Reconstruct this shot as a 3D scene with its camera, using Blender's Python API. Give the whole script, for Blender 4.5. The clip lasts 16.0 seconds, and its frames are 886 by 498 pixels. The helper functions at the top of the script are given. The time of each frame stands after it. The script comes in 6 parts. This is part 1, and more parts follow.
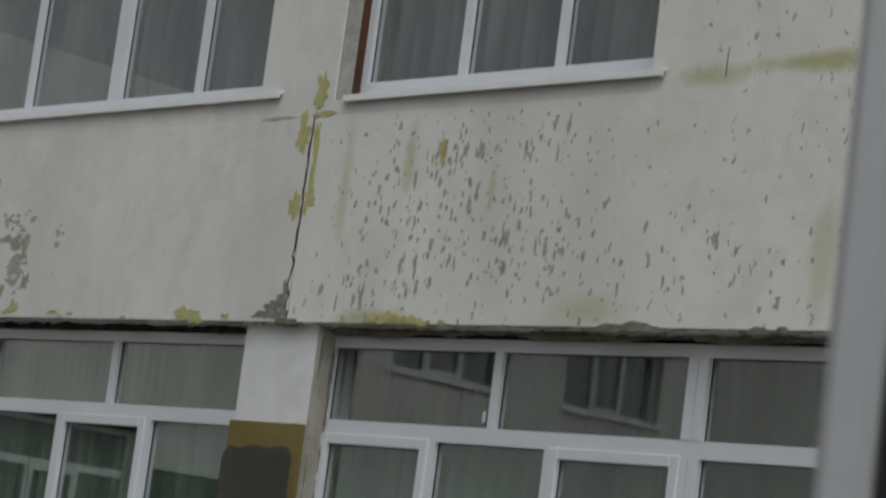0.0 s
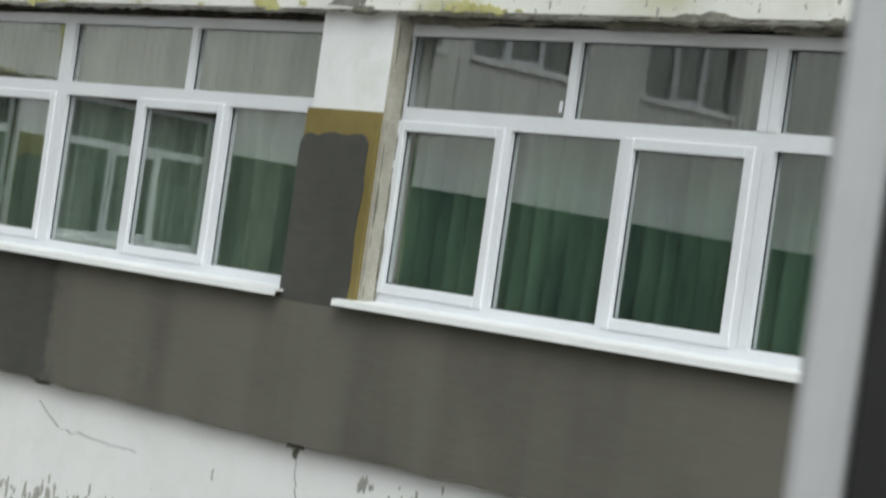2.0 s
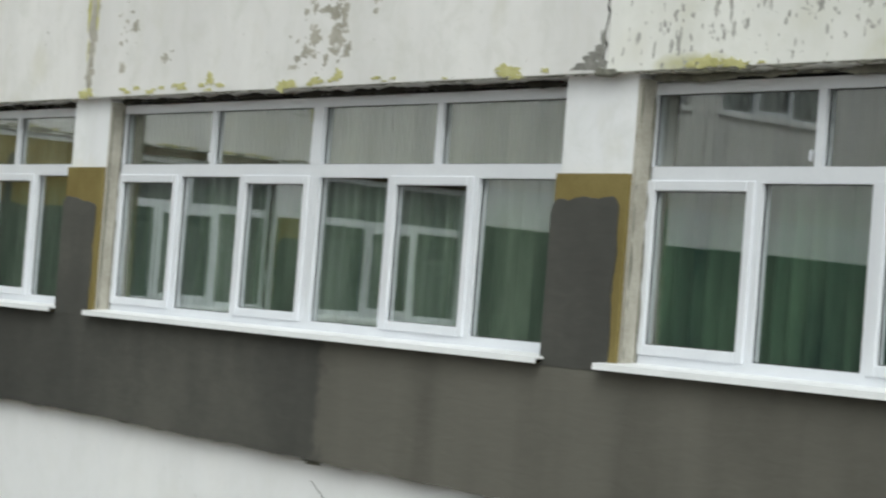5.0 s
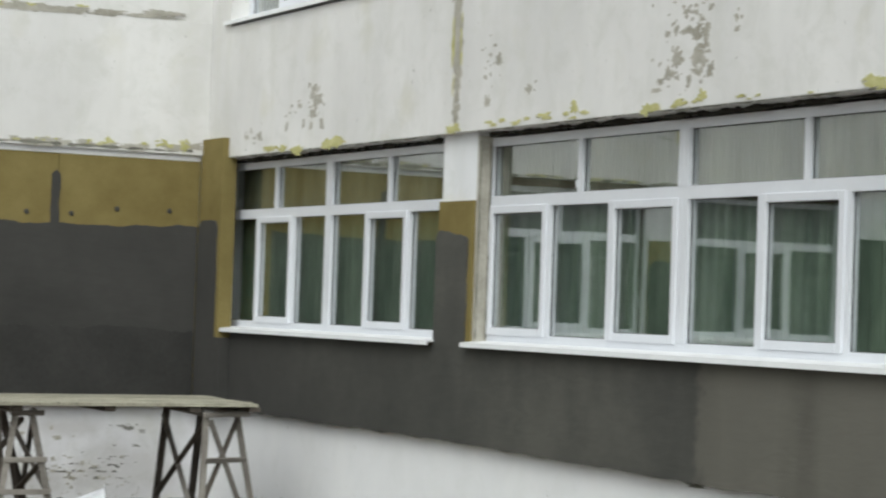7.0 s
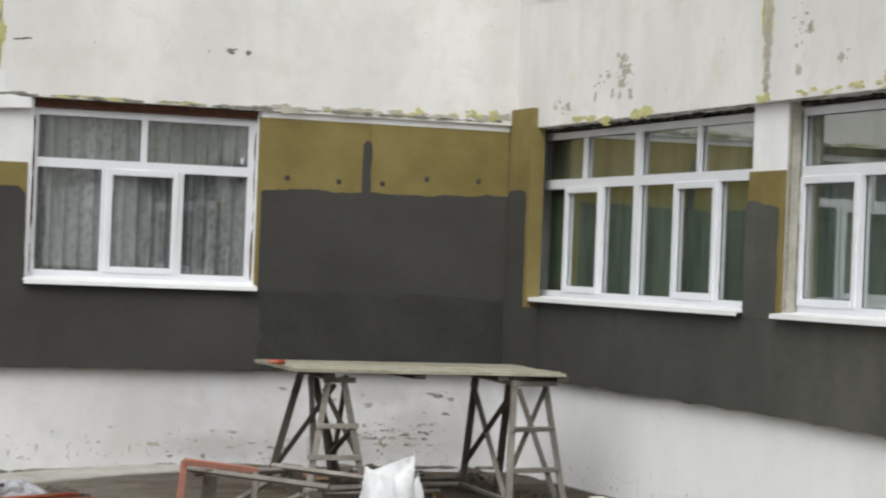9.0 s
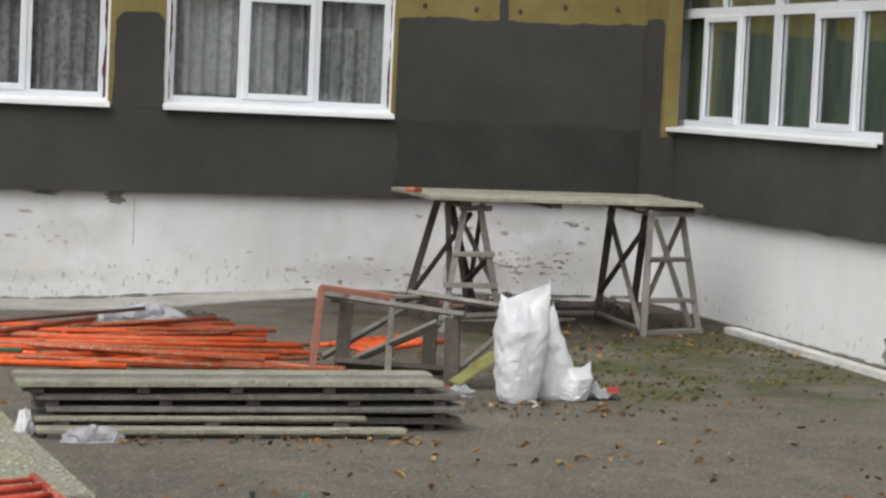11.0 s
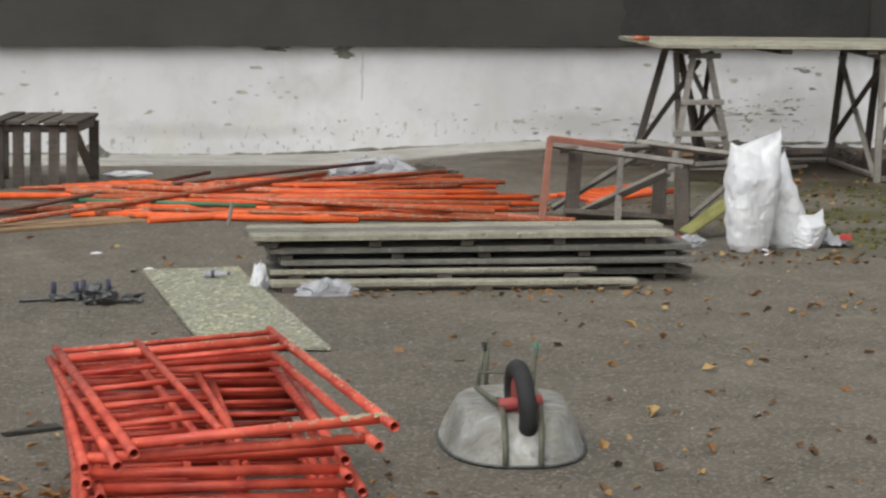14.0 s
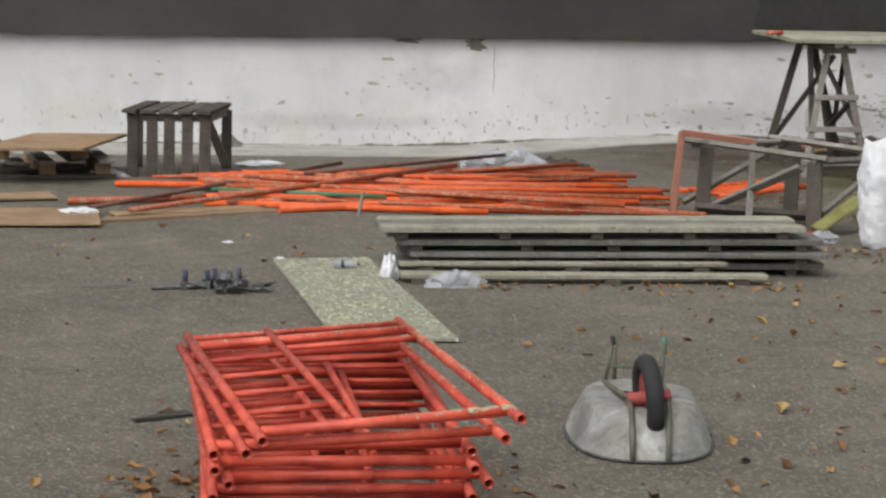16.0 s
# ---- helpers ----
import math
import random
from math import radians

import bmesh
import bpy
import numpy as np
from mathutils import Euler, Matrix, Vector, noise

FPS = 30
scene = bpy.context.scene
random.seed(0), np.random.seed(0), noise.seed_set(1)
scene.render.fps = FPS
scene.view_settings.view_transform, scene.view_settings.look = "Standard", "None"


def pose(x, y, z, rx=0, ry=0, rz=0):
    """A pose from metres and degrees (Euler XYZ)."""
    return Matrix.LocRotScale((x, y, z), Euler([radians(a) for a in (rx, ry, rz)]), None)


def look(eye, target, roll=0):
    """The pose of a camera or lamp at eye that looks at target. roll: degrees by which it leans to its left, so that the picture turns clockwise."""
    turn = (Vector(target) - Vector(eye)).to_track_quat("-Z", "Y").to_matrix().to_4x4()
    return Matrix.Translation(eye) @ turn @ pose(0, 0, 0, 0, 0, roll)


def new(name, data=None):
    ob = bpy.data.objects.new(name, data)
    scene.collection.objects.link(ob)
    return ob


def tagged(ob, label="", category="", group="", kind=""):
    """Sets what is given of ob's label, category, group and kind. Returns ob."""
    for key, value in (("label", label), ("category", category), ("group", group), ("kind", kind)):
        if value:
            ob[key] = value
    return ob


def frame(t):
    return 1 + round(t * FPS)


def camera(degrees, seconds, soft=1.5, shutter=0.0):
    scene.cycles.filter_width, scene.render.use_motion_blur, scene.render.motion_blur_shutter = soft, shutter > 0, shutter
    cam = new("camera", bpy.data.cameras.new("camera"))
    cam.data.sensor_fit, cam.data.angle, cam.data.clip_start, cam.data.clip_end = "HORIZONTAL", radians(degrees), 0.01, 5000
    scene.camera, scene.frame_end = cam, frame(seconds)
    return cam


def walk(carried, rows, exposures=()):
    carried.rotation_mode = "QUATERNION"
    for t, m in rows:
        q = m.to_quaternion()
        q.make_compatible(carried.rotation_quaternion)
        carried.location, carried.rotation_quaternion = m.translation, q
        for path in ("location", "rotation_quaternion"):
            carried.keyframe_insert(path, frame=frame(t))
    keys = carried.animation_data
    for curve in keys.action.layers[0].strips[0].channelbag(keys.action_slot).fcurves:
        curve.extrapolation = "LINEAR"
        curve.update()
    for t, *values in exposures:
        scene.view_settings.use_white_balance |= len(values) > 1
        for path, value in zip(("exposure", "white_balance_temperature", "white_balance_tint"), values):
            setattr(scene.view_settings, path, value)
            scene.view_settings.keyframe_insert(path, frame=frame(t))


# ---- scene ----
# ---- camera and walk ----
cam = camera(21.85, 16.0, soft=2.2, shutter=0.5)
cam.data.dof.use_dof = True
cam.data.dof.focus_distance = 14.0
cam.data.dof.aperture_fstop = 14.0
PATH = [
    (0.0, -0.0403, 0.0535, 2.017, 98.460, -7.357, -46.068),
    (0.5, -0.0352, 0.0467, 2.017, 96.727, -7.643, -45.464),
    (1.0, -0.0301, 0.0399, 2.017, 94.450, -8.039, -44.769),
    (1.5, -0.0250, 0.0331, 2.017, 92.402, -7.842, -44.318),
    (2.0, -0.0190, 0.0252, 2.017, 90.451, -8.057, -44.015),
    (2.5, -0.0130, 0.0172, 2.017, 89.089, -8.331, -43.682),
    (3.0, -0.0070, 0.0093, 2.017, 89.551, -7.740, -43.341),
    (5.5, 0.0000, -0.0000, 2.017, 91.652, -3.870, -35.223),
    (6.0, 0.0000, -0.0000, 2.017, 91.586, -3.299, -32.830),
    (6.5, 0.0000, -0.0000, 2.017, 91.567, -2.341, -30.378),
    (7.0, 0.0000, -0.0000, 2.017, 91.471, -1.942, -28.084),
    (7.5, 0.0000, -0.0000, 2.017, 91.367, -1.356, -26.314),
    (8.0, 0.0000, -0.0000, 2.017, 91.231, -1.628, -24.226),
    (8.5, 0.0000, -0.0000, 2.017, 90.901, -2.016, -22.199),
    (9.0, 0.0000, -0.0000, 2.017, 90.446, -2.221, -20.397),
    (9.5, 0.0000, -0.0000, 2.017, 90.061, -2.455, -19.148),
    (10.0, 0.0000, -0.0000, 2.017, 88.705, -2.942, -18.216),
    (12.5, 0.0000, -0.0000, 2.017, 83.778, -1.344, -14.995),
    (13.0, 0.0000, -0.0000, 2.017, 83.347, -1.453, -13.866),
    (13.5, 0.0000, -0.0000, 2.017, 82.730, -1.272, -12.692),
    (14.0, 0.0000, -0.0000, 2.017, 82.127, -1.126, -11.381),
    (14.5, 0.0000, -0.0000, 2.017, 81.843, -1.179, -10.252),
    (15.0, 0.0000, -0.0000, 2.017, 81.576, -1.549, -9.451),
    (15.5, 0.0000, -0.0000, 2.017, 81.336, -1.783, -8.817),
    (16.0, 0.0000, -0.0000, 2.017, 81.865, -1.398, -8.078),
]
walk(cam, [(t, pose(x, y, z, rx, ry, rz)) for t, x, y, z, rx, ry, rz in PATH],
     exposures=[(0.0, -1.01, 6350, 6), (0.5, -0.89, 6350, 5), (1.0, -0.51, 6350, 4), (1.5, -0.14, 6350, 3), (2.5, 0.10, 6350, 2), (3.5, 0.09, 6350, 2), (6.0, 0.08, 6350, 3),
                (7.5, 0.03, 6350, 5), (9.0, 0.11, 6500, 8), (10.0, 0.08, 6500, 8), (12.5, 0.06, 6500, 8), (16.0, 0.10, 6500, 8)])

# ---- overcast daylight ----
world = bpy.data.worlds.new("overcast_sky")
scene.world = world
world.use_nodes = True
wn = world.node_tree.nodes
wl = world.node_tree.links
sky = wn.new("ShaderNodeTexSky")
sky.sky_type = "NISHITA"
sky.sun_disc = False
sky.sun_elevation = radians(50)
sky.sun_rotation = radians(220)
sky.dust_density = 6.0
sky.air_density = 1.0
grey = wn.new("ShaderNodeHueSaturation")
grey.inputs["Saturation"].default_value = 0.12
wl.new(sky.outputs[0], grey.inputs["Color"])
wl.new(grey.outputs[0], wn["Background"].inputs["Color"])
wn["Background"].inputs["Strength"].default_value = 0.15
sun = new("sun", bpy.data.lights.new("sun", "SUN"))
sun.data.energy = 0.3
sun.data.angle = radians(60)
sun.data.color = (1.0, 0.98, 0.95)
sun.matrix_world = look((-13, -15.3, 24), (0, 0, 0))


# ---- materials ----
class Mat:
    """A node material with short helpers."""

    def __init__(self, name, rough=0.8, metal=0.0, spec=0.4):
        self.m = bpy.data.materials.new(name)
        self.m.use_nodes = True
        self.t = self.m.node_tree
        self.b = self.t.nodes["Principled BSDF"]
        self.b.inputs["Roughness"].default_value = rough
        self.b.inputs["Metallic"].default_value = metal
        self.b.inputs["Specular IOR Level"].default_value = spec
        geo = self.t.nodes.new("ShaderNodeNewGeometry")
        self.pos = geo.outputs["Position"]
        self.island = geo.outputs["Random Per Island"]
        self.obj = self.t.nodes.new("ShaderNodeTexCoord").outputs["Object"]
        self.rand = self.t.nodes.new("ShaderNodeObjectInfo").outputs["Random"]

    def link(self, a, b):
        self.t.links.new(a, b)

    def scaled(self, src, s):
        n = self.t.nodes.new("ShaderNodeMapping")
        n.inputs["Scale"].default_value = s
        self.link(src, n.inputs["Vector"])
        return n.outputs[0]

    def noise(self, scale, detail=4, rough=0.55, src=None, stretch=None, distort=0.0):
        v = src or self.pos
        if stretch:
            v = self.scaled(v, stretch)
        n = self.t.nodes.new("ShaderNodeTexNoise")
        n.inputs["Scale"].default_value = scale
        n.inputs["Detail"].default_value = detail
        n.inputs["Roughness"].default_value = rough
        n.inputs["Distortion"].default_value = distort
        self.link(v, n.inputs["Vector"])
        return n.outputs["Fac"]

    def voronoi(self, scale, src=None, feature="F1", stretch=None):
        v = src or self.pos
        if stretch:
            v = self.scaled(v, stretch)
        n = self.t.nodes.new("ShaderNodeTexVoronoi")
        n.feature = feature
        n.inputs["Scale"].default_value = scale
        self.link(v, n.inputs["Vector"])
        return n.outputs["Distance"], n.outputs["Color"] if feature == "F1" else None

    def ramp(self, fac, *stops):
        n = self.t.nodes.new("ShaderNodeValToRGB")
        while len(n.color_ramp.elements) < len(stops):
            n.color_ramp.elements.new(0.5)
        for e, (p, c) in zip(n.color_ramp.elements, stops):
            e.position = p
            e.color = (c, c, c, 1) if isinstance(c, (int, float)) else (*c, 1)
        self.link(fac, n.inputs[0])
        return n.outputs[0]

    def math(self, op, a, b=0.0):
        n = self.t.nodes.new("ShaderNodeMath")
        n.operation = op
        for i, v in enumerate((a, b)):
            if isinstance(v, (int, float)):
                n.inputs[i].default_value = v
            else:
                self.link(v, n.inputs[i])
        return n.outputs[0]

    def mix(self, fac, a, b, blend="MIX"):
        n = self.t.nodes.new("ShaderNodeMix")
        n.data_type = "RGBA"
        n.blend_type = blend
        for sock, v in ((n.inputs[0], fac), (n.inputs[6], a), (n.inputs[7], b)):
            if isinstance(v, tuple):
                sock.default_value = (*v, 1)
            elif isinstance(v, (int, float)):
                sock.default_value = v
            else:
                self.link(v, sock)
        return n.outputs[2]

    def axis(self, i):
        n = self.t.nodes.new("ShaderNodeSeparateXYZ")
        self.link(self.pos, n.inputs[0])
        return n.outputs[i]

    def span(self, i, lo, hi, soft):
        """1 between lo and hi of a world axis, fading over soft metres."""
        v = self.axis(i)
        a = self.t.nodes.new("ShaderNodeMapRange")
        a.interpolation_type = "SMOOTHSTEP"
        self.link(v, a.inputs[0])
        a.inputs[1].default_value, a.inputs[2].default_value = lo - soft, lo + soft
        b = self.t.nodes.new("ShaderNodeMapRange")
        b.interpolation_type = "SMOOTHSTEP"
        self.link(v, b.inputs[0])
        b.inputs[1].default_value, b.inputs[2].default_value = hi - soft, hi + soft
        b.inputs[3].default_value, b.inputs[4].default_value = 1, 0
        return self.math("MULTIPLY", a.outputs[0], b.outputs[0])

    def blob(self, centre, radii, rough=0.5, scale=3.0):
        """A ragged patch round a place on a wall: 1 inside, fading to 0."""
        d = self.t.nodes.new("ShaderNodeVectorMath")
        d.operation = "SUBTRACT"
        self.link(self.pos, d.inputs[0])
        d.inputs[1].default_value = centre
        s = self.t.nodes.new("ShaderNodeVectorMath")
        s.operation = "DIVIDE"
        self.link(d.outputs[0], s.inputs[0])
        s.inputs[1].default_value = radii
        n = self.t.nodes.new("ShaderNodeVectorMath")
        n.operation = "LENGTH"
        self.link(s.outputs[0], n.inputs[0])
        r = self.math("ADD", n.outputs["Value"], self.math("MULTIPLY", self.math("SUBTRACT", self.noise(scale, 5, 0.65), 0.5), rough * 3))
        return self.ramp(r, (0.35, 1.0), (1.0, 0.0))

    def color(self, c):
        if isinstance(c, tuple):
            self.b.inputs["Base Color"].default_value = (*c, 1)
        else:
            self.link(c, self.b.inputs["Base Color"])
        return self

    def bump(self, h, dist=0.01, strength=0.6):
        n = self.t.nodes.new("ShaderNodeBump")
        n.inputs["Distance"].default_value = dist
        n.inputs["Strength"].default_value = strength
        self.link(h, n.inputs["Height"])
        self.link(n.outputs[0], self.b.inputs["Normal"])
        return self

    def rough(self, v):
        self.link(v, self.b.inputs["Roughness"])
        return self


def two_tone(name, a, b, scale=6, fine=60, rough=0.8, metal=0.0, bump=0.003, stretch=None, spec=0.4, coord="pos"):
    """A surface that varies between two colours at two scales, with fine relief."""
    m = Mat(name, rough, metal, spec)
    src = m.pos if coord == "pos" else m.obj
    big = m.noise(scale, 4, 0.6, src=src, stretch=stretch)
    small = m.noise(fine, 3, 0.6, src=src, stretch=stretch)
    f = m.math("ADD", m.math("MULTIPLY", big, 0.65), m.math("MULTIPLY", small, 0.35))
    m.color(m.ramp(f, (0.32, a), (0.68, b)))
    m.bump(small, bump, 0.5)
    return m


def painted_wall(name, chip_amount, white, span=None, low=None, stains=(), stain=(0.40, 0.385, 0.12), dirt=1.0):
    """White painted concrete: dirty washes, flaked chips down to grey, fine relief."""
    m = Mat(name, 0.85, 0, 0.25)
    wash = m.noise(0.7, 5, 0.6, stretch=(1, 1, 0.5))
    streak = m.noise(2.2, 4, 0.6, stretch=(1.6, 1.6, 0.22))
    c = m.ramp(wash, (0.3, tuple(v * (1 - 0.14 * dirt) for v in white)), (0.52, white), (0.7, tuple(min(0.86, v * 1.09) for v in white)))
    cloud = m.noise(3.2, 5, 0.7, distort=0.5)
    c = m.mix(m.ramp(cloud, (0.47, 0.0), (0.66, 0.45 * dirt)), c, (white[0] * 0.80, white[1] * 0.81, white[2] * 0.77))
    for centre, radii, power in stains:
        k = m.math("MULTIPLY", m.blob(centre, radii), power)
        c = m.mix(k, c, stain)
    c = m.mix(m.ramp(streak, (0.52, 0.0), (0.78, 0.30 * dirt)), c, (white[0] * 0.80, white[1] * 0.80, white[2] * 0.72))
    blot = m.noise(1.5, 3, 0.5)
    c = m.mix(m.ramp(blot, (0.60, 0.0), (0.76, 0.30 * dirt)), c, (0.54, 0.52, 0.36))
    chips = m.noise(24, 3, 0.5, stretch=(1.0, 1.0, 0.6), distort=0.5)
    area = m.noise(0.9, 3, 0.6)
    thr = m.math("ADD", chips, m.math("MULTIPLY", area, 0.16))
    if span:
        thr = m.math("ADD", thr, m.math("MULTIPLY", m.span(*span), 0.075))
    if low:
        thr = m.math("ADD", thr, m.math("MULTIPLY", m.span(*low), 0.09))
    k = m.ramp(thr, (chip_amount, 0.0), (chip_amount + 0.012, 1.0))
    c = m.mix(k, c, m.ramp(m.noise(40, 2), (0.3, (0.34, 0.335, 0.31)), (0.7, (0.50, 0.49, 0.46))))
    m.color(c)
    h = m.math("SUBTRACT", m.math("MULTIPLY", m.noise(70, 4), 0.25), k)
    m.bump(h, 0.006, 0.7)
    return m.m


M_PANEL = painted_wall("painted_panel", 0.82, (0.745, 0.738, 0.726))
PX = 8.64  # where the stained face of the east panels lies
M_PANEL_STAIN = painted_wall("stained_painted_panel", 0.752, (0.80, 0.80, 0.765), stains=(
    ((PX, 6.40, 4.69), (0.4, 0.50, 0.07), 0.75), ((PX, 7.00, 4.66), (0.4, 0.30, 0.09), 0.6), ((PX, 6.2, 3.75), (0.4, 0.10, 0.35), 0.35),
    ((PX, 9.0, 4.32), (0.4, 0.07, 0.28), 0.5), ((PX, 7.6, 3.48), (0.4, 0.30, 0.12), 0.4), ((PX, 9.15, 3.43), (0.4, 0.35, 0.07), 0.7),
    ((PX, 9.50, 4.15), (0.4, 0.06, 0.45), 0.35), ((PX, 8.35, 4.15), (0.4, 0.04, 0.2), 0.4)))
# east plinth's white is brighter than the north's, daylight put into the colour
M_PLINTH = painted_wall("painted_plinth", 0.835, (0.81, 0.815, 0.83), low=(2, -0.2, 0.30, 0.12), dirt=0.35)
M_PLINTH_N = painted_wall("dirty_shaded_plinth", 0.82, (0.65, 0.648, 0.665), low=(2, -0.2, 0.30, 0.16), stain=(0.40, 0.385, 0.36), stains=(
    # grey patches beyond x 5 paint the corner's shade along with real dirt
    ((6.9, 21.1, 0.22), (0.9, 0.5, 0.24), 0.4), ((7.9, 21.1, 0.35), (0.7, 0.5, 0.40), 0.35), ((5.6, 21.1, 0.22), (0.7, 0.5, 0.16), 0.5),
    ((3.0, 21.1, 0.55), (0.5, 0.5, 0.25), 0.25), ((2.0, 21.1, 0.15), (1.5, 0.5, 0.10), 0.4), ((7.2, 21.1, 0.75), (0.5, 0.5, 0.15), 0.4)))
M_PIER = painted_wall("fresh_white_paint", 0.9, (0.80, 0.81, 0.83))


def adhesive_coat(name="grey_adhesive_coat", aged=True):
    """Grey adhesive coat, damp in cloudy patches, with trowel marks."""
    m = Mat(name, 0.75, 0, 0.35)
    big = m.noise(0.55, 4, 0.55)
    mid = m.noise(2.6, 5, 0.6, stretch=(1, 1, 0.5))
    trowel = m.noise(5, 4, 0.65, stretch=(1, 1, 3.5), distort=0.6)
    f = m.math("ADD", m.math("MULTIPLY", big, 0.6), m.math("ADD", m.math("MULTIPLY", mid, 0.25), m.math("MULTIPLY", trowel, 0.15)))
    dry = m.ramp(f, (0.34, (0.044, 0.045, 0.041)), (0.5, (0.068, 0.068, 0.061)), (0.66, (0.105, 0.103, 0.09)))
    old = m.ramp(f, (0.34, (0.084, 0.081, 0.069)), (0.66, (0.146, 0.140, 0.119)))
    band = m.noise(1.1, 3, 0.5, stretch=(1, 1, 0.12))
    old = m.mix(m.ramp(band, (0.48, 0.0), (0.60, 0.55)), old, (0.150, 0.145, 0.124))
    edge = m.math("ADD", m.axis(1), m.math("MULTIPLY", m.noise(3, 3, 0.6), 0.5))
    older = m.t.nodes.new("ShaderNodeMapRange")
    m.link(edge, older.inputs[0])
    older.inputs[1].default_value, older.inputs[2].default_value = 12.70, 12.78
    older.inputs[3].default_value, older.inputs[4].default_value = 1, 0
    wet = m.ramp(f, (0.36, (0.036, 0.0355, 0.033)), (0.66, (0.063, 0.0615, 0.057)))
    fresh = m.t.nodes.new("ShaderNodeMapRange")
    m.link(m.math("ADD", m.axis(1), m.math("MULTIPLY", m.noise(2, 3, 0.6), 1.2)), fresh.inputs[0])
    fresh.inputs[1].default_value, fresh.inputs[2].default_value = 17.2, 20.6
    dry = m.mix(fresh.outputs[0], dry, wet)
    m.color(m.mix(older.outputs[0], dry, old) if aged else dry)
    m.bump(m.math("ADD", trowel, m.math("MULTIPLY", m.noise(140, 3), 0.4)), 0.004, 0.6)
    return m.m


M_COAT = adhesive_coat()
M_COAT_NEW = adhesive_coat("newer_adhesive_coat", False)
M_WOOL = two_tone("mineral_wool_board", (0.160, 0.125, 0.046), (0.250, 0.205, 0.084), 2.0, 90, 0.95, bump=0.004, spec=0.1).m
M_FOAM = two_tone("yellow_mounting_foam", (0.42, 0.405, 0.18), (0.67, 0.65, 0.43), 8, 70, 0.9, bump=0.008, spec=0.2).m
M_COAT_WET = two_tone("wet_adhesive_coat", (0.024, 0.024, 0.022), (0.045, 0.044, 0.041), 2.0, 30, 0.7, bump=0.004, spec=0.35).m
M_MORTAR = two_tone("broken_grey_mortar", (0.10, 0.10, 0.085), (0.30, 0.295, 0.25), 7, 60, 0.95, bump=0.01, spec=0.1).m
M_GAP = two_tone("dark_joint", (0.02, 0.02, 0.018), (0.06, 0.055, 0.045), 9, 60, 0.95, spec=0.1).m
M_REVEAL = two_tone("bare_reveal_mortar", (0.30, 0.285, 0.24), (0.52, 0.50, 0.44), 5, 50, 0.9, bump=0.006, spec=0.15).m
M_BARE = two_tone("bare_weathered_cement", (0.27, 0.268, 0.25), (0.50, 0.495, 0.465), 9, 45, 0.9, bump=0.006, spec=0.15).m
M_DIRTY = two_tone("dirty_bare_cement", (0.15, 0.148, 0.135), (0.34, 0.335, 0.31), 9, 45, 0.9, bump=0.006, spec=0.15).m
M_SMEAR = two_tone("dried_yellow_foam_smear", (0.37, 0.355, 0.13), (0.60, 0.58, 0.31), 8, 70, 0.9, bump=0.006, spec=0.2).m
M_RUST = two_tone("rusty_brown_paint", (0.055, 0.026, 0.018), (0.13, 0.058, 0.038), 9, 60, 0.8, spec=0.2).m
M_PVC = two_tone("white_pvc", (0.68, 0.70, 0.745), (0.74, 0.76, 0.80), 3, 40, 0.35, bump=0.0003, spec=0.5).m
M_SEAL = two_tone("black_rubber_seal", (0.015, 0.015, 0.015), (0.03, 0.03, 0.03), 9, 60, 0.6).m
M_SILL = two_tone("white_sheet_metal_sill", (0.72, 0.73, 0.74), (0.82, 0.83, 0.84), 5, 50, 0.45, bump=0.001, spec=0.5).m
M_ROOM = two_tone("dim_room_plaster", (0.16, 0.16, 0.14), (0.22, 0.21, 0.19), 2, 30, 0.9).m
M_ROOF = two_tone("roofing_felt", (0.06, 0.06, 0.06), (0.11, 0.11, 0.10), 2, 50, 0.9).m


def glass():
    m = bpy.data.materials.new("window_glass")
    m.use_nodes = True
    n, l = m.node_tree.nodes, m.node_tree.links
    n.remove(n["Principled BSDF"])
    clear = n.new("ShaderNodeBsdfTransparent")
    clear.inputs[0].default_value = (0.93, 0.95, 0.94, 1)
    gloss = n.new("ShaderNodeBsdfGlossy")
    gloss.inputs["Roughness"].default_value = 0.012
    gloss.inputs["Color"].default_value = (0.93, 0.95, 0.95, 1)
    wav = n.new("ShaderNodeTexNoise")
    wav.inputs["Scale"].default_value = 1.3
    geo = n.new("ShaderNodeNewGeometry")
    l.new(geo.outputs["Position"], wav.inputs["Vector"])
    bump = n.new("ShaderNodeBump")
    bump.inputs["Distance"].default_value = 0.01
    bump.inputs["Strength"].default_value = 0.05
    l.new(wav.outputs["Fac"], bump.inputs["Height"])
    l.new(bump.outputs[0], gloss.inputs["Normal"])
    lw = n.new("ShaderNodeLayerWeight")
    lw.inputs["Blend"].default_value = 0.5
    pw = n.new("ShaderNodeMath")
    pw.operation = "POWER"
    pw.inputs[1].default_value = 2.5
    l.new(lw.outputs["Facing"], pw.inputs[0])
    fr = n.new("ShaderNodeMath")
    fr.operation = "MULTIPLY_ADD"
    fr.inputs[1].default_value = 0.85
    fr.inputs[2].default_value = 0.085
    l.new(pw.outputs[0], fr.inputs[0])
    mx = n.new("ShaderNodeMixShader")
    l.new(fr.outputs[0], mx.inputs[0])
    l.new(clear.outputs[0], mx.inputs[1])
    l.new(gloss.outputs[0], mx.inputs[2])
    l.new(mx.outputs[0], n["Material Output"].inputs["Surface"])
    return m


M_GLASS = glass()


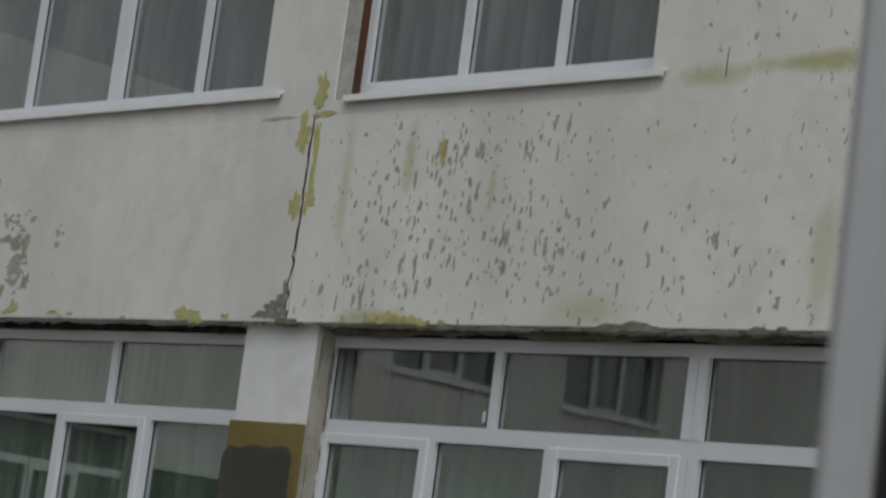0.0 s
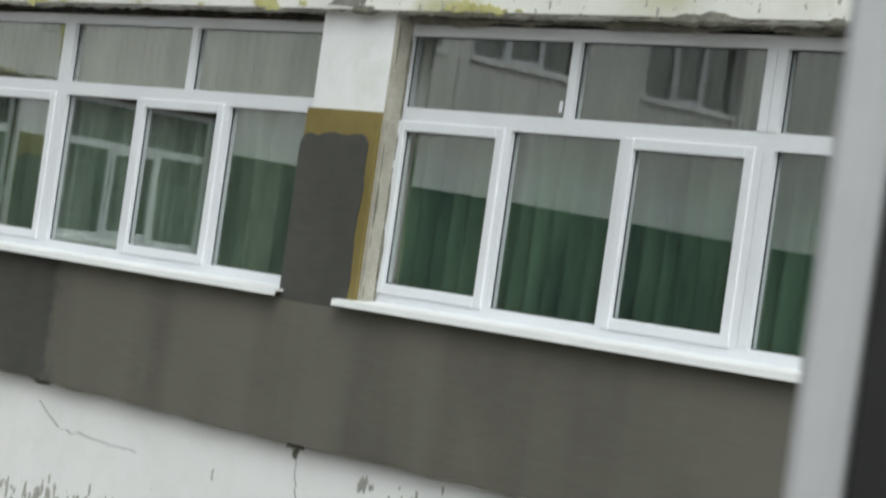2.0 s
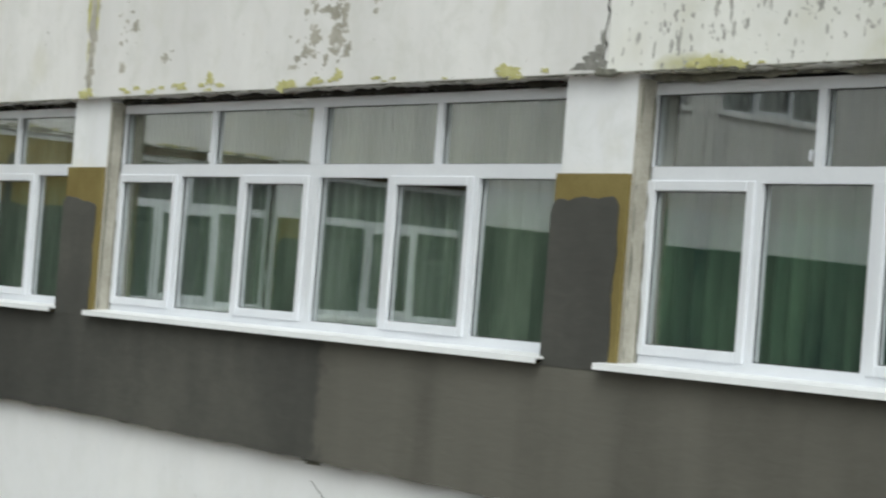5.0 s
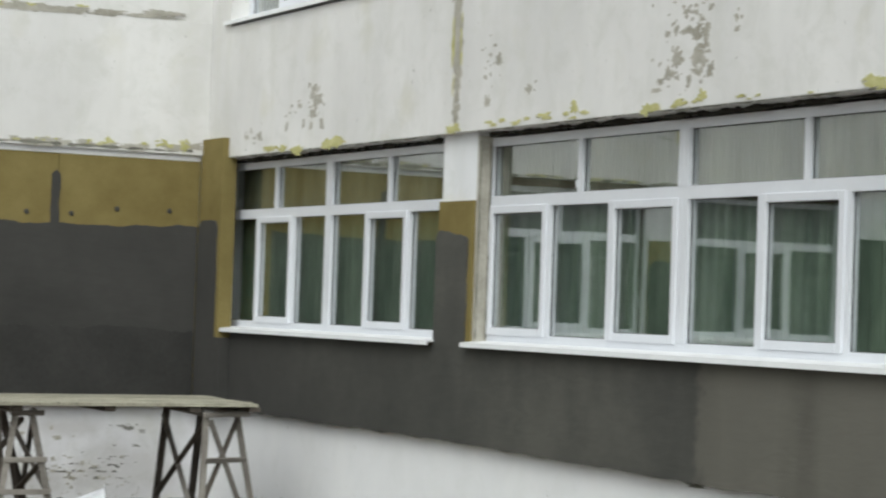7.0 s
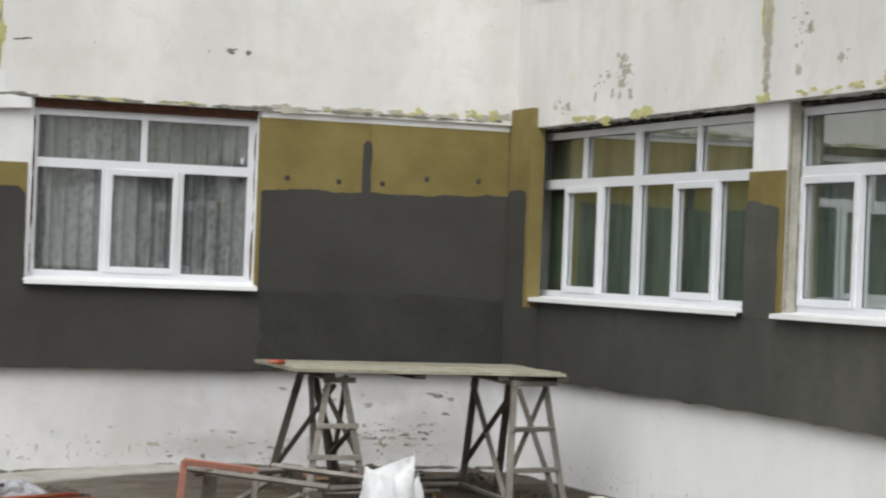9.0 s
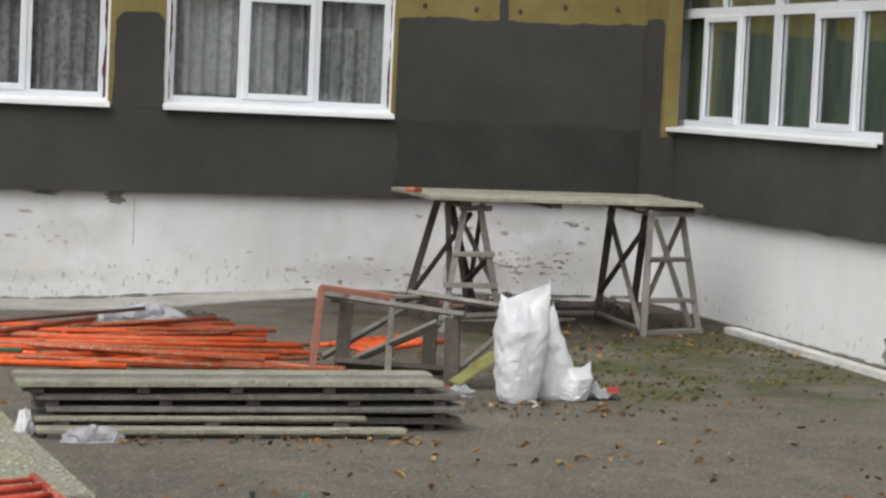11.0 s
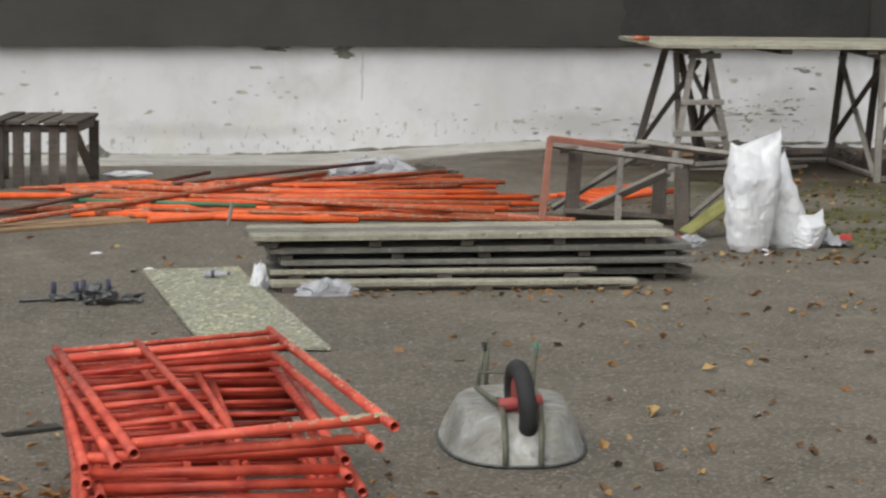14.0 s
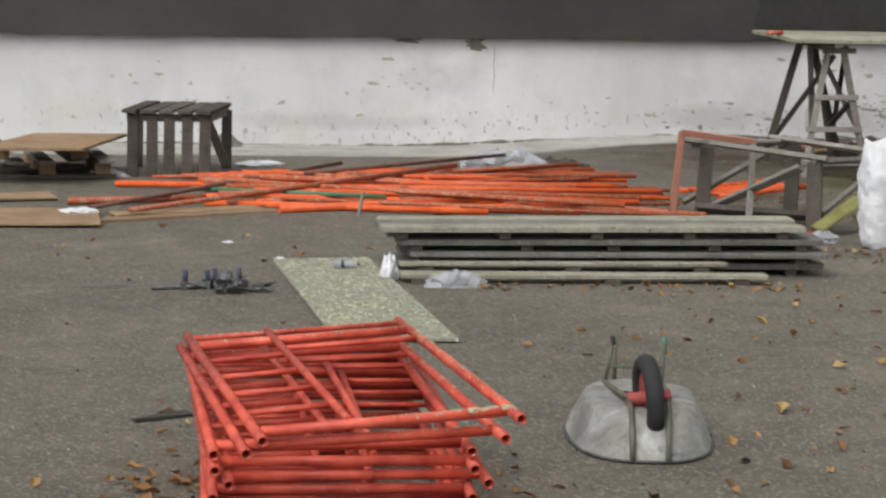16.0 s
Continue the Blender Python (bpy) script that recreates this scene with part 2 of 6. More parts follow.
def cloth(name, a, b, lace=False):
    m = Mat(name, 0.9, 0, 0.1)
    f = m.noise(2.5, 4, 0.6, stretch=(1, 1, 0.25))
    c = m.ramp(f, (0.35, a), (0.65, b))
    if lace:
        d, _ = m.voronoi(16)
        c = m.mix(m.ramp(d, (0.25, 0.5), (0.55, 0.0)), c, tuple(v * 0.5 for v in a))
    m.color(c)
    m.bump(m.noise(300, 2), 0.001, 0.3)
    return m.m


M_GREEN = cloth("green_curtain_cloth", (0.040, 0.076, 0.050), (0.17, 0.225, 0.165))
# darker copy of the green, used in window_1 only
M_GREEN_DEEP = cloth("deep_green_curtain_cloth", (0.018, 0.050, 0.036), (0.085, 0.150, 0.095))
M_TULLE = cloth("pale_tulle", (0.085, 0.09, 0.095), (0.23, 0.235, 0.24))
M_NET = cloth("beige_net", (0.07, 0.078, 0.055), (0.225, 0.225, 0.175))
# net dimmed in its colour to stand for window_1's dark interior
M_NET_DIM = cloth("shaded_beige_net", (0.035, 0.038, 0.03), (0.10, 0.10, 0.08))
M_LACE = cloth("grey_lace", (0.15, 0.148, 0.155), (0.34, 0.335, 0.345), lace=True)


# ---- mesh helpers ----
def box(bm, x0, x1, y0, y1, z0, z1, m=None):
    vs = [bm.verts.new(Vector(p) if m is None else m @ Vector(p)) for p in
          ((x0, y0, z0), (x1, y0, z0), (x1, y1, z0), (x0, y1, z0), (x0, y0, z1), (x1, y0, z1), (x1, y1, z1), (x0, y1, z1))]
    for f in ((3, 2, 1, 0), (4, 5, 6, 7), (0, 1, 5, 4), (1, 2, 6, 5), (2, 3, 7, 6), (3, 0, 4, 7)):
        bm.faces.new([vs[i] for i in f])
    return vs


def finish(name, bm, mat, smooth=False):
    me = bpy.data.meshes.new(name)
    bmesh.ops.recalc_face_normals(bm, faces=bm.faces)
    bm.to_mesh(me)
    bm.free()
    me.materials.append(mat)
    if smooth:
        for p in me.polygons:
            p.use_smooth = True
    return me


def part(name, bm, mat, parent, label="", smooth=False, bevel=0.0):
    """One mesh under a thing or a part."""
    if bevel:
        bmesh.ops.bevel(bm, geom=bm.edges[:], offset=bevel, segments=1, affect="EDGES", clamp_overlap=True)
    ob = new(name, finish(name, bm, mat, smooth))
    ob.parent = parent
    return tagged(ob, label)


def thing(name, m, label, category, group="", kind=""):
    ob = new(name)
    ob.empty_display_size = 0.1
    ob.matrix_world = m
    return tagged(ob, label, category, group, kind)


def single(name, bm, mat, m, label, category, group="", kind="", smooth=False, bevel=0.0):
    """A thing of one mesh."""
    if bevel:
        bmesh.ops.bevel(bm, geom=bm.edges[:], offset=bevel, segments=1, affect="EDGES", clamp_overlap=True)
    ob = new(name, finish(name, bm, mat, smooth))
    ob.matrix_world = m
    return tagged(ob, label, category, group, kind)


def bar(bm, p, q, w, h, up=(0, 0, 1), jitter=0.0):
    """A sawn bar from p to q, w across and h high."""
    p, q = Vector(p), Vector(q)
    d = (q - p)
    n = d.normalized()
    s = n.cross(Vector(up))
    if s.length < 1e-3:
        s = n.cross(Vector((1, 0, 0)))
    s.normalize()
    u = s.cross(n).normalized()
    m = Matrix((s, n, u)).transposed().to_4x4()
    m.translation = p
    vs = box(bm, -w / 2, w / 2, 0, d.length, -h / 2, h / 2, m)
    for v in vs:
        v.co += Vector((random.uniform(-1, 1), random.uniform(-1, 1), random.uniform(-1, 1))) * jitter
    return vs


def tube(bm, pts, r, seg=10, open_end=True, r2=None):
    """A round tube through points; open ends show a dark inside."""
    pts = [Vector(p) for p in pts]
    rings = []
    for i, p in enumerate(pts):
        n = (pts[min(i + 1, len(pts) - 1)] - pts[max(i - 1, 0)]).normalized()
        a = n.cross(Vector((0, 0, 1)))
        if a.length < 1e-3:
            a = n.cross(Vector((1, 0, 0)))
        a.normalize()
        b = n.cross(a)
        rr = r if r2 is None else r + (r2 - r) * i / (len(pts) - 1)
        rings.append([bm.verts.new(p + (a * math.cos(t) + b * math.sin(t)) * rr) for t in (2 * math.pi * k / seg for k in range(seg))])
    for r0, r1 in zip(rings, rings[1:]):
        for k in range(seg):
            bm.faces.new((r0[k], r0[(k + 1) % seg], r1[(k + 1) % seg], r1[k]))
    for ring, other in ((rings[0], pts[0] + (pts[1] - pts[0]).normalized() * r * 7), (rings[-1], pts[-1] + (pts[-2] - pts[-1]).normalized() * r * 7)):
        c = sum((v.co for v in ring), Vector()) / seg
        if open_end:
            inner = [bm.verts.new(other + (v.co - c) * 0.82) for v in ring]
            rim = [bm.verts.new(c + (v.co - c) * 0.82) for v in ring]
            for k in range(seg):
                j = (k + 1) % seg
                bm.faces.new((ring[k], ring[j], rim[j], rim[k]))
                bm.faces.new((rim[k], rim[j], inner[j], inner[k]))
            bm.faces.new(inner)
        else:
            bm.faces.new(ring)


def fbm(x, y, z=0.0):
    return noise.fractal(Vector((x, y, z)), 0.8, 2.0, 4)


XE, YN = 8.742, 21.206  # planes of the window frames in the east and north walls


def on_wall(side, a, d, z):
    """a: along the wall, d: into the wall from the window frames' plane."""
    return Vector((XE + d, a, z)) if side == "E" else Vector((a, YN + d, z))


def wall_box(bm, side, a0, a1, d0, d1, z0, z1):
    if side == "E":
        box(bm, XE + d0, XE + d1, a0, a1, z0, z1)
    else:
        box(bm, a0, a1, YN + d0, YN + d1, z0, z1)


def plate(bm, side, outline, d0, d1):
    """A flat plate with an outline in the wall's plane."""
    f = [bm.verts.new(on_wall(side, a, d0, z)) for a, z in outline]
    g = [bm.verts.new(on_wall(side, a, d1, z)) for a, z in outline]
    bm.faces.new(f)
    bm.faces.new(g[::-1])
    n = len(f)
    for i in range(n):
        bm.faces.new((f[i], g[i], g[(i + 1) % n], f[(i + 1) % n]))


def ragged(a0, a1, z0, z1, top=0.0, bottom=0.0, left=0.0, right=0.0, step=0.06, seed=0.0, rise=0.0, corner=0.0):
    """A rectangle's outline with uneven edges."""
    out = []
    n = max(2, int((a1 - a0) / step))
    m = max(2, int((z1 - z0) / step))
    for i in range(n + 1):
        a = a0 + (a1 - a0) * i / n
        out.append((a, z0 + bottom * fbm(a * 3, seed, 1.3)))
    for i in range(1, m):
        z = z0 + (z1 - z0) * i / m
        if z > z1 - corner * 1.15 - 2 * top:
            continue
        out.append((a1 + right * fbm(z * 3, seed, 5.1), z))
    for i in range(n, -1, -1):
        a = a0 + (a1 - a0) * i / n
        e = min(a - a0, a1 - a)
        drop = corner * max(0.0, 1 - e / (corner * 1.2)) ** 2 if corner else 0
        out.append((a, z1 + rise * (a - a0) + top * fbm(a * 3, seed, 9.7) - drop))
    for i in range(m - 1, 0, -1):
        z = z0 + (z1 - z0) * i / m
        if z > z1 - corner * 1.15 - 2 * top:
            continue
        out.append((a0 + left * fbm(z * 3, seed, 7.1), z))
    return out


def lumps(bm, side, a0, z0, a1, z1, d, r, seed, step=0.022, gaps=0.0):
    """An uneven bead of foam or mortar along a line on a wall."""
    L = math.hypot(a1 - a0, z1 - z0)
    n = max(3, int(L / step))
    prev = None
    for i in range(n + 1):
        t = i / n
        a, z = a0 + (a1 - a0) * t, z0 + (z1 - z0) * t
        k = 0.55 + 0.7 * fbm(a * 4 + seed, z * 4, seed) + 0.25 * fbm(a * 13 + seed, z * 13, 2.0)
        if k < gaps or i in (0, n):
            k = 0.02
        rr = r * max(0.02, k)
        s, c = ((a1 - a0) / L, (z1 - z0) / L)
        ring = []
        for j in range(6):
            w = math.pi * 2 * j / 6
            off = rr * math.cos(w) + r * 0.5 * fbm(a * 3, z * 3, seed + 4)
            ring.append(bm.verts.new(on_wall(side, a - c * off, d - 0.45 * rr * math.sin(w), z + s * off)))
        if prev:
            for j in range(6):
                bm.faces.new((prev[j], prev[(j + 1) % 6], ring[(j + 1) % 6], ring[j]))
        prev = ring

# ---- windows ----
def frame_bars(bm, x0, x1, z0, z1, w, y0, y1):
    box(bm, x0, x0 + w, y0, y1, z0, z1)
    box(bm, x1 - w, x1, y0, y1, z0, z1)
    box(bm, x0 + w, x1 - w, y0, y1, z0, z0 + w)
    box(bm, x0 + w, x1 - w, y0, y1, z1 - w, z1)


def pane(x0, x1, z0, z1, parent, y=0.035):
    bm = bmesh.new()
    box(bm, x0, x1, y, y + 0.006, z0, z1)
    p = part("pane", bm, M_GLASS, parent)
    p.visible_shadow = False
    bm = bmesh.new()
    frame_bars(bm, x0 - 0.004, x1 + 0.004, z0 - 0.004, z1 + 0.004, 0.010, y - 0.006, y - 0.0005)
    part("seal", bm, M_SEAL, parent)


def curtain(x0, x1, z0, z1, m, mat, label, y=0.125, seed=0.0, fold=0.13, deep=1.0):
    bm = bmesh.new()
    n = int((x1 - x0) / 0.02)
    rows = []
    for j, z in enumerate((z0, (z0 + z1) / 2, z1)):
        row = []
        for i in range(n + 1):
            x = x0 + (x1 - x0) * i / n
            ph = x / fold * 2 * math.pi + 2.2 * fbm(x * 1.1, seed, z * 0.15)
            row.append(bm.verts.new((x, y + deep * 0.035 * math.sin(ph) + deep * 0.018 * fbm(x * 9, seed, z * 0.4), z)))
        rows.append(row)
    for r0, r1 in zip(rows, rows[1:]):
        for i in range(n):
            bm.faces.new((r0[i], r0[i + 1], r1[i + 1], r1[i]))
    return single("curtain", bm, mat, m, label, "curtain", smooth=True)


def window(name, m, W, H, zt, units, label, mould=0.065, sill_over=(0.05, 0.05), sill_drop=0.05, sill_deep=0.22, latch=True):
    """units: (width, upper panes, lower kinds and widths) from left to right; F fixed, S opening sash."""
    win = thing(name, m, label, "window", kind="structure")
    bm = bmesh.new()
    frame_bars(bm, 0, W, 0, H, mould, 0, 0.07)
    fr = part("window_frame", bm, M_PVC, win)
    bm = bmesh.new()
    box(bm, mould, W - mould, 0.001, 0.069, zt - 0.045, zt + 0.045)
    part("transom", bm, M_PVC, win)
    x = 0.0
    for ui, (uw, ups, lows) in enumerate(units):
        if ui:
            for za, zb in ((mould, zt - 0.045), (zt + 0.045, H - mould)):
                bm = bmesh.new()
                box(bm, x - 0.062, x - 0.002, -0.004, 0.066, za, zb)
                box(bm, x + 0.002, x + 0.062, -0.004, 0.066, za, zb)
                part("coupled_mullion", bm, M_PVC, win)
        lo = x + (mould if ui == 0 else 0.062)
        hi = x + uw - (mould if ui == len(units) - 1 else 0.062)
        # upper lights
        tot = sum(ups)
        c = lo
        for i, f in enumerate(ups):
            e = c + (hi - lo) * f / tot
            if i < len(ups) - 1:
                bm = bmesh.new()
                box(bm, e - 0.029, e + 0.029, 0.0015, 0.068, zt + 0.045, H - mould)
                part("mullion", bm, M_PVC, win)
            pa, pb = c + (0.029 if i else 0), e - (0.029 if i < len(ups) - 1 else 0)
            pane(pa, pb, zt + 0.045, H - mould, win)
            if latch and i == (0 if ui == 0 and len(units) > 1 else len(ups) - 1):
                bm = bmesh.new()
                box(bm, pb - 0.065, pb - 0.04, 0.024, 0.0345, zt + 0.075, zt + 0.135)
                part("latch", bm, M_PVC, win, bevel=0.004)
            c = e
        # lower lights
        tot = sum(f for _, f in lows)
        c = lo
        for i, (k, f) in enumerate(lows):
            e = c + (hi - lo) * f / tot
            if i < len(lows) - 1:
                bm = bmesh.new()
                box(bm, e - 0.029, e + 0.029, 0.0015, 0.068, mould, zt - 0.045)
                part("mullion", bm, M_PVC, win)
            pa, pb = c + (0.029 if i else 0), e - (0.029 if i < len(lows) - 1 else 0)
            if k == "S":
                bm = bmesh.new()
                frame_bars(bm, pa - 0.012, pb + 0.012, mould - 0.012, zt - 0.045 + 0.012, 0.060, -0.014, 0.055)
                s = part("sash", bm, M_PVC, win, bevel=0.005)
                pane(pa + 0.048, pb - 0.048, mould + 0.048, zt - 0.093, s, 0.02)
            else:
                pane(pa, pb, mould, zt - 0.045, win)
            c = e
        x += uw
    # drip sill
    bm = bmesh.new()
    a, b = -sill_over[0], W + sill_over[1]
    prof = [(0.02, 0.004), (-0.008, 0.004), (-sill_deep, -sill_drop + 0.036), (-sill_deep - 0.004, -sill_drop), (-sill_deep + 0.012, -sill_drop), (-sill_deep + 0.014, -sill_drop + 0.026), (0.02, -0.02)]
    L = [bm.verts.new((a, y, z)) for y, z in prof]
    R = [bm.verts.new((b, y, z)) for y, z in prof]
    bm.faces.new(L)
    bm.faces.new(R[::-1])
    for i in range(len(prof)):
        j = (i + 1) % len(prof)
        bm.faces.new((L[i], R[i], R[j], L[j]))
    part("window_sill", bm, M_SILL, win)
    return win


def east(y, z):
    return pose(XE, y, z, 0, 0, -90)


def north(x, z):
    return pose(x, YN, z, 0, 0, 0)


Z_SILL, Z_HEAD, Z_TR = 1.768, 3.355, 2.857  # ground-floor frames: foot, head, transom
U_SILL, U_HEAD = 4.70, 6.30
FSF = (("F", 0.33), ("S", 0.38), ("F", 0.30))
LAB_E = "white plastic window wall with green curtains behind reflecting glass"
e_wins = [
    # far edge, near edge, units, transom
    ("window_1", 9.66, 4.40, ((2.67, (1.267, 1.266), (("S", 0.85), ("F", 0.839), ("S", 0.844))), (2.59, (1, 1), FSF)), 2.838),
    ("window_2", 15.70, 10.25, ((2.724, (1.302, 1.295), (("S", 0.875), ("F", 0.86), ("S", 0.862))), (2.726, (1.304, 1.295), (("F", 0.824), ("S", 0.905), ("F", 0.87)))), 2.855),
    ("window_3", 20.98, 16.26, ((2.36, (1.115, 1.118), (("F", 0.70), ("S", 0.836), ("F", 0.698))), (2.36, (1.128, 1.105), (("F", 0.703), ("S", 0.81), ("F", 0.72)))), 2.857),
]
for nm, yf, yn, units, ztr in e_wins:
    window(nm, east(yf, Z_SILL), yf - yn, Z_HEAD - Z_SILL, ztr - Z_SILL, units, LAB_E, sill_over=(0.06 if nm == "window_1" else -0.02, 0.02))
    near = nm == "window_1"
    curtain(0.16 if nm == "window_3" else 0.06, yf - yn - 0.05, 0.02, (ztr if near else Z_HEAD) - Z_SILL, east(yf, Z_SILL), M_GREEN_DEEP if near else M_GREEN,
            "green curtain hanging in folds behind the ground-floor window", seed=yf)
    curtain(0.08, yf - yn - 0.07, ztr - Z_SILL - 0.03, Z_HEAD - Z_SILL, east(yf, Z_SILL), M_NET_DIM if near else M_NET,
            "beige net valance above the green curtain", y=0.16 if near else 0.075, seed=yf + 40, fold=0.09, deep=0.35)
e_ups = [("window_4", 9.70, 7.355, ((2.345, (1, 1, 1), (("F", 0.755), ("F", 0.72), ("F", 0.74))),), 4.77, (-0.12, 0.10), 0.10),
         ("window_5", 15.55, 10.34, ((3.52, (1, 1), (("F", 1.28), ("F", 1.20), ("F", 0.90))), (1.69, (1, 1), (("F", 0.815), ("F", 0.81)))), 4.81, (0.0, 0.20), 0.085),
         ("window_6", 20.60, 16.24, ((2.18, (1, 1), FSF), (2.18, (1, 1), FSF)), 4.74, (0.10, 0.03), 0.05)]
for nm, yf, yn, units, zs, over, drop in e_ups:
    window(nm, east(yf, zs), yf - yn, U_HEAD - zs, 1.12, units, "white plastic upper-floor window with pale net curtains", sill_over=over, sill_drop=drop)
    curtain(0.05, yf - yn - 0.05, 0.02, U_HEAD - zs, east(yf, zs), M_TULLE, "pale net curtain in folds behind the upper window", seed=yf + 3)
LAB_N = "white plastic three-light window with grey lace curtain"
for nm, x0, x1 in (("window_7", 3.785, 5.925), ("window_8", 1.075, 3.215)):
    window(nm, north(x0, Z_SILL + 0.02), x1 - x0, 1.563, 1.06, ((x1 - x0, (0.996, 1.014), (("F", 0.632), ("S", 0.729), ("F", 0.649))),), LAB_N, mould=0.065, sill_over=(0.055, 0.02), sill_deep=0.19, sill_drop=0.07)
    curtain(0.05, x1 - x0 - 0.05, 0.02, 1.5, north(x0, Z_SILL + 0.02), M_LACE, "grey patterned lace curtain behind the window", seed=x0 + 9)
for nm, x0, x1 in (("window_9", 3.785, 5.925), ("window_10", 1.075, 3.215), ("window_11", -2.20, -0.13), ("window_12", -4.85, -2.78), ("window_13", -8.2, -6.13)):
    window(nm, north(x0, 4.72), x1 - x0, 1.55, 1.09, ((x1 - x0, (1.05, 1), (("F", 0.345), ("S", 0.35), ("F", 0.35))),), "white plastic upper window seen mirrored in other panes", mould=0.065, sill_deep=0.19)
    curtain(0.05, x1 - x0 - 0.05, 0.02, 1.5, north(x0, 4.72), M_TULLE, "pale net curtain behind the upper window", seed=x0 + 5)

# ---- the building ----
FE, FN = -0.15, -0.12  # faces of the insulated walls, from the frames' plane
PLINTH_TOP = 0.965


def wall_root(name, label):
    return thing(name, Matrix(), label, "wall", kind="structure")


w_e = wall_root("wall_east", "school wing wall, grey adhesive coat below flaking white panels")
w_n = wall_root("wall_north", "school wall, white plinth, dark grey coat and ochre insulation")


def solid(name, side, mat, parent, boxes, label="", bevel=0.0):
    bm = bmesh.new()
    for b in boxes:
        wall_box(bm, side, *b)
    return part(name, bm, mat, parent, label, bevel=bevel)


# east wing
solid("plinth", "E", M_PLINTH, w_e, [(-4, YN + 0.05, -0.07, 0.30, -0.3, PLINTH_TOP + 0.02)], "white painted plinth, flaking near the ground")
solid("spandrel_core", "E", M_ROOM, w_e, [(-4, YN + 0.05, 0.075, 0.30, PLINTH_TOP + 0.02, Z_SILL - 0.02)])
solid("spandrel_insulation", "E", M_WOOL, w_e, [(-4, 20.43, FE + 0.02, 0.075, PLINTH_TOP + 0.021, Z_SILL - 0.045)])
bm = bmesh.new()
edge = ragged(-4, 20.43, 0.97, Z_SILL - 0.05, bottom=0.012, step=0.1, seed=2.0)
edge = [(a, z - 0.07 * min(1.0, max(0.0, (16.0 - a) / 5.0)) if z < 1.1 else z) for a, z in edge]
plate(bm, "E", edge, FE, FE + 0.02)
part("adhesive_coat", bm, M_COAT, w_e, "grey adhesive coat with damp patches")
piers = [(9.63, 10.245, 2.83, 2.69), (15.68, 16.235, 2.865, 2.61)]
for i, (a0, a1, zb, zc) in enumerate(piers):
    solid("pier", "E", M_PIER, w_e, [(a0, a1, FE + 0.035, 0.30, Z_SILL - 0.02, 3.40)], "freshly white painted pier head")
    solid("insulation_board", "E", M_WOOL, w_e, [(a0 - 0.005, a1 + 0.012, FE + 0.012, FE + 0.035, Z_SILL - 0.045, zb)], "ochre mineral wool board")
    bm = bmesh.new()
    plate(bm, "E", ragged(a0 + 0.055, a1 + 0.02, Z_SILL - 0.06, zc, top=0.035, left=0.025, seed=i + 4.0, step=0.018, corner=0.05), FE - 0.003, FE + 0.012)
    part("adhesive_coat", bm, M_COAT_NEW, w_e)
    solid("reveal", "E", M_REVEAL, w_e, [(a0 - 0.03, a0 - 0.002, FE + 0.04, 0.0, Z_SILL, 3.37)], "bare mortar window reveal")
    bm = bmesh.new()
    lumps(bm, "E", a0 - 0.025, Z_SILL, a0 - 0.03, 3.34, FE + 0.05, 0.016, i + 1.5, gaps=0.3)
    lumps(bm, "E", a0 - 0.035, Z_SILL, a0 - 0.04, 3.32, -0.012, 0.018, i + 7.5, gaps=0.1)
    part("mortar_bead", bm, M_MORTAR, w_e)
# corner pier with its thicker board
solid("corner_pier", "E", M_PIER, w_e, [(20.98, YN + 0.05, FE + 0.035, 0.30, Z_SILL - 0.02, 3.40)])
solid("corner_board", "E", M_WOOL, w_e, [(20.53, YN + FN - 0.002, -0.245, -0.10, PLINTH_TOP + 0.01, 3.59)], "ochre mineral wool board, cut taller than its neighbours")
bm = bmesh.new()
plate(bm, "E", ragged(20.43, YN + FN - 0.012, PLINTH_TOP, 1.66, step=0.08, seed=12.0), -0.257, FE + 0.02)
plate(bm, "E", ragged(20.60, YN + FN - 0.012, 1.66, 2.78, top=0.02, left=0.012, seed=13.0, step=0.03, corner=0.06), -0.257, -0.245)
part("adhesive_coat", bm, M_COAT, w_e)
# wall past the last window
solid("wall_end", "E", M_PLINTH, w_e, [(-4, 4.40, FE + 0.02, 0.30, Z_SILL - 0.02, 3.40)])
# storey panels with open joints between them
PAN = FE - 0.035
joints = [-4, 3.80, 9.84, 15.92, YN - 0.02]
for i in range(4):
    a0, a1 = joints[i] + 0.006, joints[i + 1] - 0.006
    solid("wall_panel", "E", M_PANEL_STAIN if i == 1 else M_PANEL, w_e, [(a0, a1, PAN, 0.20, 3.40, 4.60)],
          "white painted concrete panel, flaking" if i == 1 else "white painted concrete panel with stains", bevel=0.004)
solid("joint_backing", "E", M_GAP, w_e, [(-4, YN - 0.02, 0.0, 0.25, 3.405, 4.62)])
for a0, a1 in ((-4, 7.355), (9.70, 10.34), (15.55, 16.24), (20.60, YN)):
    solid("upper_pier", "E", M_PANEL_STAIN if a0 < 0 else M_PANEL, w_e, [(a0, a1, PAN + 0.003, 0.25, 4.601, 6.30)])
solid("upper_ledge", "E", M_PANEL, w_e, [(7.355, 9.70, PAN + 0.003, 0.071, 4.601, 4.69), (10.34, 15.55, PAN + 0.003, 0.071, 4.601, 4.74), (16.24, 20.60, PAN + 0.003, 0.071, 4.601, 4.67), (7.355, 20.60, 0.071, 0.25, 4.601, 4.72)])
solid("jamb_strip", "E", M_RUST, w_e, [(9.682, 9.699, -0.055, -0.001, 4.665, 6.29)], "rusty brown strip in the window jamb")
